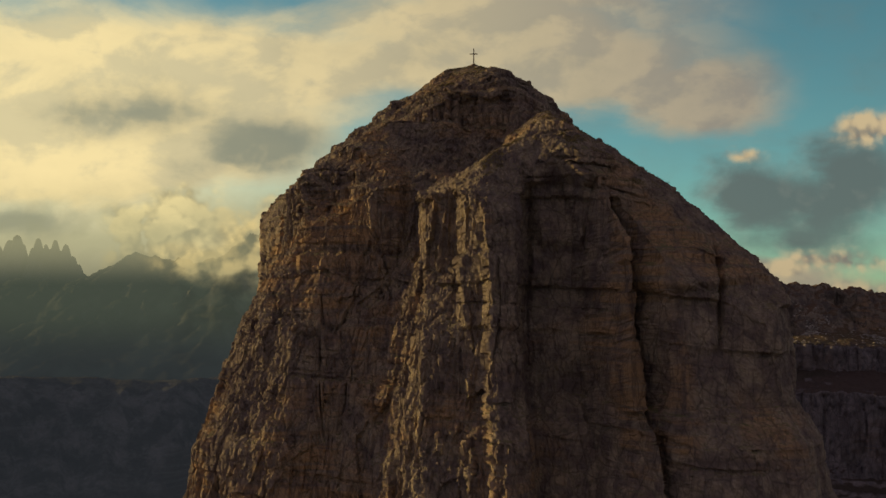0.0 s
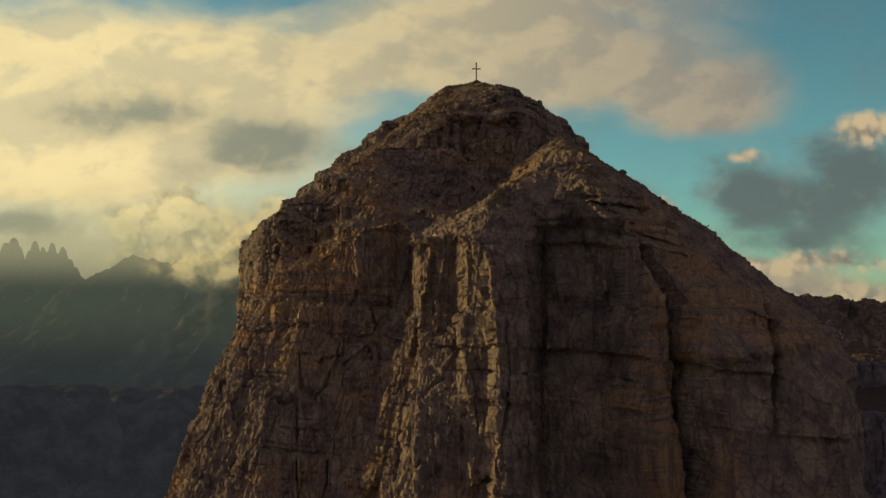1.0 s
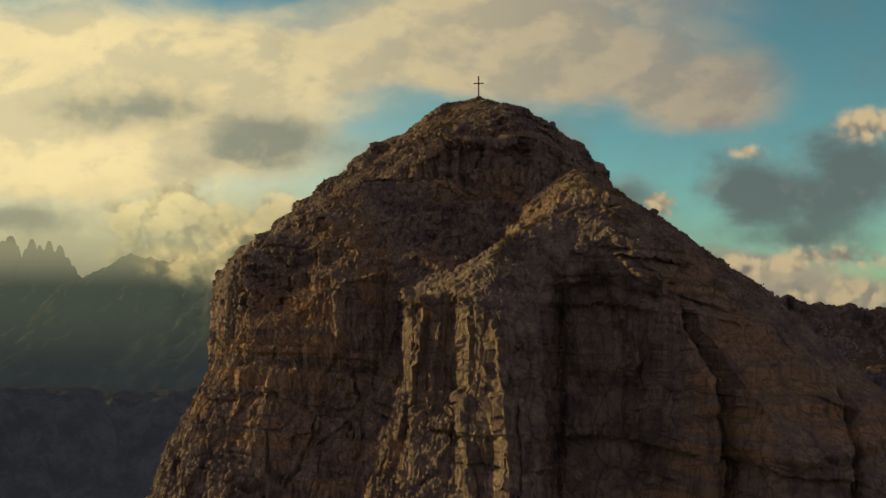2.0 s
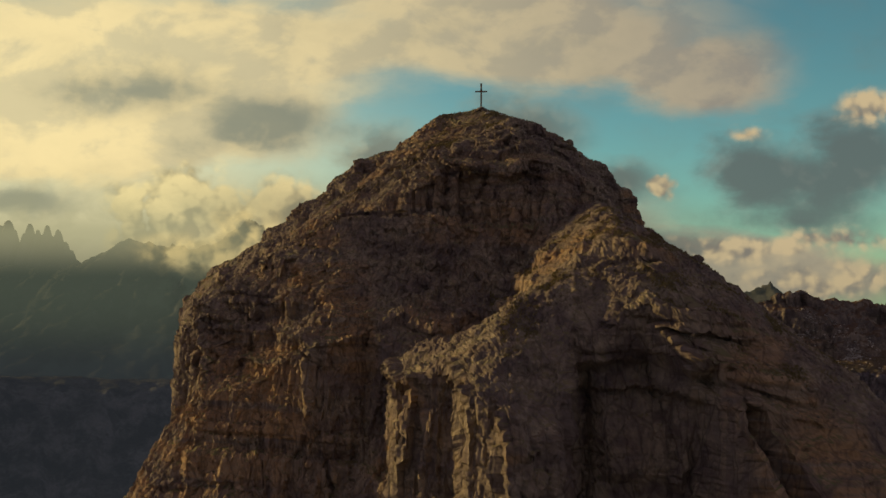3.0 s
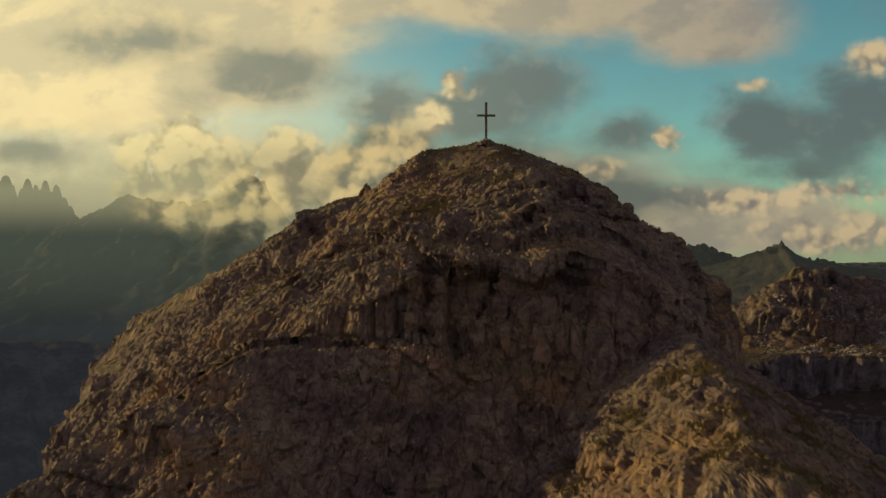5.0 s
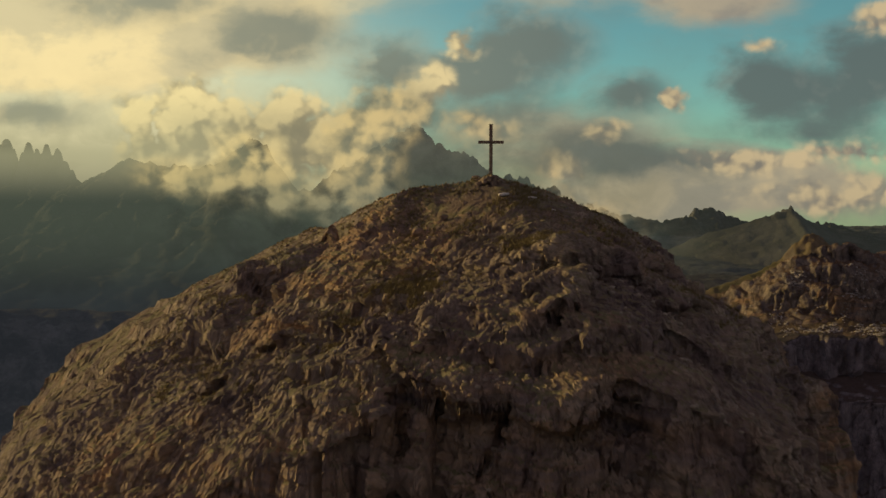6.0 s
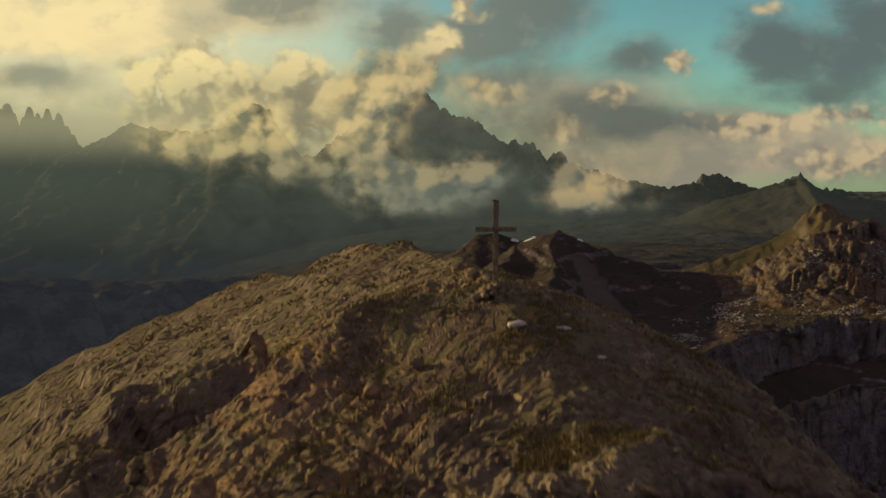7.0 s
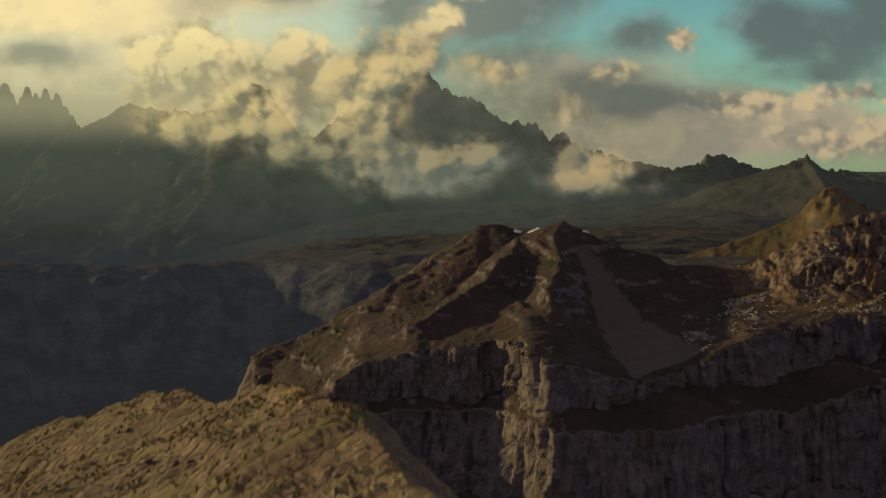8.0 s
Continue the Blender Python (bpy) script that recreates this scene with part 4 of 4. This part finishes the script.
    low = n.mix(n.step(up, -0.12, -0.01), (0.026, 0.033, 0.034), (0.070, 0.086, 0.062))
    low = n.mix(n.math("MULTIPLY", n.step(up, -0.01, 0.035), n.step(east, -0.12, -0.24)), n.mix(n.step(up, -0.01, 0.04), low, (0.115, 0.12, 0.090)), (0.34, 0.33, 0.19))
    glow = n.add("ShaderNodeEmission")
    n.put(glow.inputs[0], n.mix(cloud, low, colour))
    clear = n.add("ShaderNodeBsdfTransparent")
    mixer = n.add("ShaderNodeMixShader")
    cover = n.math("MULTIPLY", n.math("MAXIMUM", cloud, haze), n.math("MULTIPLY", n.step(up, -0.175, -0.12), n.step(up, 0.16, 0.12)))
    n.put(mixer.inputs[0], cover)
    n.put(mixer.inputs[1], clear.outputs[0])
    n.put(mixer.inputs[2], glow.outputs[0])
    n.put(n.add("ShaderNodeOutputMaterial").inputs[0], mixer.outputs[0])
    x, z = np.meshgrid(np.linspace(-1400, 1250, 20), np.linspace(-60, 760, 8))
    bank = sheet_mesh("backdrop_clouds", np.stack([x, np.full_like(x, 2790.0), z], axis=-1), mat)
    bank.visible_shadow = False
    return tagged(bank, "glowing sheet of golden and grey low cloud drifting round the far massif, with painted valley haze", "cloud", kind="structure")


build_cloud_bank()


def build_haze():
    """Thin blue valley haze painted as a glowing sheet, nearer than the plateau's edge."""
    mat, n = material("valley_haze_glow")
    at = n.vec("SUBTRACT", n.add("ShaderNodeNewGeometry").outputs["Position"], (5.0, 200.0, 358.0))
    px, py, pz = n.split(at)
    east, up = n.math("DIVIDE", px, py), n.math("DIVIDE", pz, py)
    # the haze is this sheet's own blue-grey glow
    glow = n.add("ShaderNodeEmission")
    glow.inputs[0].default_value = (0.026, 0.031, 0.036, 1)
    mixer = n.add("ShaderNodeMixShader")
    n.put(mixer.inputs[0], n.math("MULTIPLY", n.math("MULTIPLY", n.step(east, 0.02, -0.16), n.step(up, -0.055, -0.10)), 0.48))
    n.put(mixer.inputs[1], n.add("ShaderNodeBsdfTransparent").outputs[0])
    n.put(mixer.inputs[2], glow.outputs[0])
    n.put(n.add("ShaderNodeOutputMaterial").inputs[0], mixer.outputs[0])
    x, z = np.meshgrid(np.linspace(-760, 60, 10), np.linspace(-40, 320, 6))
    sheet = sheet_mesh("backdrop_haze_glow", np.stack([x, np.full_like(x, 1560.0), z], axis=-1), mat)
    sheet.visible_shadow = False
    return tagged(sheet, "glowing see-through sheet painted as thin blue evening haze in the valley", "haze", kind="structure")


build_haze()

# ---------------------------------------------------------------- things on the summit
def part(name, bm, mat, parent, label=""):
    mesh = bpy.data.meshes.new(name)
    bm.to_mesh(mesh)
    bm.free()
    mesh.materials.append(mat)
    ob = new(name, mesh)
    ob.parent = parent
    if label:
        ob["label"] = label
    return ob


def peak_ground(x, y):
    """Height of the finished rock surface near a place."""
    d = (PEAK_GRID[..., 0] - x) ** 2 + (PEAK_GRID[..., 1] - y) ** 2
    near = np.argpartition(d.ravel(), 12)[:12]
    return float(PEAK_GRID.reshape(-1, 3)[near, 2].mean())


def beam(size, bevel, m=None, rough=0.0, seed=0):
    """A squared timber with worn edges."""
    bm = bmesh.new()
    bmesh.ops.create_cube(bm, size=1.0, matrix=Matrix.Diagonal((*size, 1)))
    bmesh.ops.bevel(bm, geom=bm.edges[:], offset=bevel, segments=2, affect="EDGES")
    if m is not None:
        bmesh.ops.transform(bm, matrix=m, verts=bm.verts)
    return bm


def boulder(radius, seed, flat=0.7):
    rng = random.Random(seed)
    bm = bmesh.new()
    bmesh.ops.create_icosphere(bm, subdivisions=2, radius=radius)
    off = Vector((rng.uniform(0, 50), rng.uniform(0, 50), rng.uniform(0, 50)))
    for v in bm.verts:
        k = 1 + 0.45 * noise.noise(v.co / radius * 1.1 + off) + 0.15 * noise.noise(v.co / radius * 3.0 + off)
        v.co = Vector((v.co.x * k, v.co.y * k * 0.85, v.co.z * k * flat))
    return bm


def build_cross():
    base = 361.6
    cross = new("summit_cross")
    cross.location = (8.1, 308.2, base)
    tagged(cross, "tall weathered timber cross held by a stone cairn on the summit", "cross")
    part("post", beam((0.27, 0.24, 5.3), 0.02, pose(0, 0, 2.05)), WOOD, cross)
    part("crossbar", beam((2.05, 0.20, 0.24), 0.02, pose(0, -0.06, 3.30)), WOOD, cross)
    part("post_cap", beam((0.33, 0.30, 0.05), 0.01, pose(0, 0, 4.72)), IRON, cross, "dark iron cap")
    for sx in (-0.16, 0.16):
        bm = bmesh.new()
        bmesh.ops.create_cone(bm, segments=10, radius1=0.035, radius2=0.035, depth=0.5, cap_ends=True, matrix=pose(sx * 0.6, -0.05, 3.30, 90))
        part("bolt", bm, IRON, cross, "dark iron bolt")
    rng = random.Random(4)
    for i in range(26):
        ring = 0.25 + 0.75 * (i / 26)
        a = i * 2.4
        bm = boulder(rng.uniform(0.20, 0.36), i)
        bmesh.ops.transform(bm, matrix=pose(math.cos(a) * ring, math.sin(a) * ring * 0.9, 0.75 - 0.85 * ring + rng.uniform(-0.05, 0.05), 0, 0, rng.uniform(0, 360)), verts=bm.verts)
        part("cairn_stone", bm, ROCK, cross)
    return cross


build_cross()


def loose(name, label, x, y, radius, mat, seed, flat=0.6, lift=0.2):
    bm = boulder(radius, seed, flat)
    mesh = bpy.data.meshes.new(name)
    bm.to_mesh(mesh)
    bm.free()
    mesh.materials.append(mat)
    ob = new(name, mesh)
    ob.location = (x, y, peak_ground(x, y) + radius * lift)
    return tagged(ob, label, "rock")


loose("pale_boulder", "pale white limestone boulder on the summit slope", 9.0, 304.6, 0.46, PALE_STONE, 9, 0.42, 0.1)
loose("pale_boulder", "flat pale limestone slab near the summit cross", 11.2, 304.9, 0.34, PALE_STONE, 14, 0.3, 0.05)
loose("pale_boulder", "flat pale limestone slab near the summit cross", 12.6, 302.2, 0.28, PALE_STONE, 17, 0.3, 0.05)


# ---------------------------------------------------------------- boulders, stones and tufts on the slopes
RNG = np.random.RandomState(21)
gentle = (PEAK_NORMAL[..., 2] > np.where((PEAK_GRID[..., 1] < 280) & (PEAK_GRID[..., 1] > 260), 0.55, 0.72)) & (PEAK_GRID[..., 2] > 318) & (PEAK_GRID[..., 1] < 400)
gentle[-1] = False
row, col = np.nonzero(gentle)
luck = RNG.rand(2, len(row))[..., None]
here = PEAK_GRID[row, col]
SPOTS = here + luck[0] * (PEAK_GRID[row + 1, col] - here) + luck[1] * (PEAK_GRID[row, (col + 1) % PEAK_GRID.shape[1]] - here)
LEANS = PEAK_NORMAL[gentle]
away = np.hypot(SPOTS[:, 0] - HEART[0], SPOTS[:, 1] - HEART[1])
CHANCE = np.clip(away, 1.0, None) / np.where(SPOTS[:, 1] > 296, 2.2, 1.0)   # even out the finer mesh near its heart
CHANCE /= CHANCE.sum()


def build_boulders(count):
    first = []
    for i in range(6):
        mesh = bpy.data.meshes.new("boulder")
        bm = boulder(1.0, 50 + i, 0.75)
        bm.to_mesh(mesh)
        bm.free()
        mesh.materials.append(ROCK)
        first.append(mesh)
    for k, i in enumerate(RNG.choice(len(SPOTS), count, replace=False, p=CHANCE)):
        ob = new("boulder", first[k % 6])
        size = 0.28 + 0.55 * RNG.rand() ** 2
        ob.matrix_world = pose(*(SPOTS[i] + LEANS[i] * size * 0.15), *RNG.uniform(-20, 20, 2), RNG.uniform(0, 360)) @ Matrix.Diagonal((size, size, size, 1))
        tagged(ob, "weathered grey-brown limestone boulder lying on the slope", "boulder", "boulders on the slopes")


build_boulders(110)


def scatter(name, label, category, count, shape, faces, sizes, mat, spots, leans, chance, sink):
    """Many small copies of one shape, joined into one mesh."""
    pick = RNG.choice(len(spots), count, replace=True, p=chance)
    turn = RNG.uniform(0, 2 * np.pi, count)
    size = RNG.uniform(*sizes, count)[:, None]
    c, s_ = np.cos(turn)[:, None], np.sin(turn)[:, None]
    shape = np.array(shape, float)
    jitter = 1 + RNG.uniform(-0.35, 0.35, (count, len(shape)))
    px, py, pz = shape[:, 0] * jitter, shape[:, 1] * jitter, shape[:, 2] * jitter
    verts = np.stack([(px * c - py * s_) * size, (px * s_ + py * c) * size, pz * size], axis=-1)
    place = spots[pick] - leans[pick] * sink * size
    verts = (verts + place[:, None, :]).reshape(-1, 3)
    faces = (np.array(faces)[None] + (np.arange(count) * len(shape))[:, None, None]).reshape(-1, 3)
    mesh = bpy.data.meshes.new(name)
    mesh.vertices.add(len(verts))
    mesh.vertices.foreach_set("co", verts.astype(np.float32).ravel())
    mesh.loops.add(faces.size)
    mesh.loops.foreach_set("vertex_index", faces.astype(np.int32).ravel())
    mesh.polygons.add(len(faces))
    mesh.polygons.foreach_set("loop_start", np.arange(0, faces.size, 3, dtype=np.int32))
    mesh.update(calc_edges=True)
    mesh.materials.append(mat)
    return tagged(new(name, mesh), label, category, kind="stuff")


def island_material(name, one, two, rough=0.9):
    mat, n = material(name)
    luck = n.add("ShaderNodeNewGeometry").outputs["Random Per Island"]
    finish(n, n.mix(luck, one, two), rough)
    return mat


bm = bmesh.new()
bmesh.ops.create_icosphere(bm, subdivisions=1, radius=1.0)
STONE = [(v.co.x, v.co.y * 0.8, v.co.z * 0.6) for v in bm.verts]
STONE_FACES = [[v.index for v in f.verts] for f in bm.faces]
bm.free()
scatter("loose_stones", "scattered pale and brown stones on the slopes", "stones", 5200, STONE, STONE_FACES, (0.07, 0.26),
        island_material("stone_chips", (0.12, 0.095, 0.07), (0.29, 0.245, 0.185)), SPOTS, LEANS, CHANCE, 0.0)
BLADES, BLADE_FACES = [], []
for k in range(9):
    a, r = k * 2.4, 0.12 + 0.05 * (k % 4)
    lean = 0.35 + 0.12 * (k % 3)
    x0, y0 = math.cos(a) * r, math.sin(a) * r
    sx, sy = -math.sin(a) * 0.10, math.cos(a) * 0.10
    BLADES += [(x0 - sx, y0 - sy, -0.2), (x0 + sx, y0 + sy, -0.2), (x0 * (1 + 3 * lean), y0 * (1 + 3 * lean), 0.8 + 0.25 * (k % 2))]
    BLADE_FACES.append((3 * k, 3 * k + 1, 3 * k + 2))
on_spur = (SPOTS[:, 0] > 8) & (SPOTS[:, 1] < 268) & (SPOTS[:, 2] > 322)
turfy = (((SPOTS[:, 2] > 345) & (SPOTS[:, 1] > 291)) | on_spur) & (LEANS[:, 2] > 0.80)
weight = CHANCE[turfy] * (0.04 + smooth(fbm(SPOTS[turfy, 0] / 4, SPOTS[turfy, 1] / 4, SPOTS[turfy, 2] * 0, 3), -0.05, 0.3))
scatter("dry_grass", "dry yellow-brown alpine grass tufts on the summit slopes", "grass", 36000, BLADES, BLADE_FACES, (0.12, 0.26),
        island_material("dry_blades", (0.115, 0.090, 0.040), (0.25, 0.20, 0.085)), SPOTS[turfy], LEANS[turfy], weight / weight.sum(), 0.0)


# ---------------------------------------------------------------- boulder field below the rocky knoll
def build_boulder_field(count):
    spots = MASSIF_GRID.reshape(-1, 3)
    x, y, z = spots.T
    rim = np.interp(x, *np.array(UPPER_RIM).T)
    field = (x > 150) & (x < 440) & (y > rim + 5) & (y < rim + 75) & (z > 240) & (z < 312)
    spots = spots[field]
    weight = 0.03 + smooth(fbm(spots[:, 0] / 26, spots[:, 1] / 26, spots[:, 2] * 0 + 2, 3), 0.0, 0.3)
    up = np.tile((0.0, 0.0, 1.0), (len(spots), 1))
    return scatter("boulder_field", "pale grey limestone boulders strewn below the rocky knoll", "boulders", count, STONE, STONE_FACES, (0.35, 1.5),
                   island_material("field_boulders", (0.14, 0.125, 0.11), (0.36, 0.33, 0.29)), spots, up, weight / weight.sum(), 0.1)


build_boulder_field(2600)


# ---------------------------------------------------------------- old snow on the neighbouring ridge
def build_snow(x0, width, depth):
    """A patch that lies just south of the ridge's crest."""
    crest_line = MASSIF_GRID.reshape(-1, 3)
    crest_line = crest_line[(np.abs(crest_line[:, 0] - x0 - width / 2) < width / 2) & (np.abs(crest_line[:, 1] - 1190) < 45)]
    y0 = crest_line[crest_line[:, 2].argmax(), 1] - depth
    xs, ys = np.linspace(x0, x0 + width, 14), np.linspace(y0, y0 + depth, 8)
    x, y = np.meshgrid(xs, ys)
    flat_grid = MASSIF_GRID.reshape(-1, 3)
    near = flat_grid[(np.abs(flat_grid[:, 0] - x0 - width / 2) < width + 12) & (np.abs(flat_grid[:, 1] - y0) < depth + 14)]
    z = np.array([near[np.argsort((near[:, 0] - a) ** 2 + (near[:, 1] - b) ** 2)[:3], 2].max() for a, b in zip(x.ravel(), y.ravel())]).reshape(x.shape)
    edge = np.minimum(smooth(np.abs(x - x0 - width / 2), width / 2, width / 2 - 2), smooth(np.abs(y - y0 - depth / 2), depth / 2, depth / 2 - 1.5))
    ob = sheet_mesh("snow_patch", np.stack([x, y, z - 0.5 + 1.1 * edge], axis=-1)[::-1], SNOW)
    return tagged(ob, "small patch of old white snow on the dark ridge", "snow", "snow patches")


build_snow(48, 7, 4)
build_snow(58, 10, 5)
build_snow(98, 6, 3)
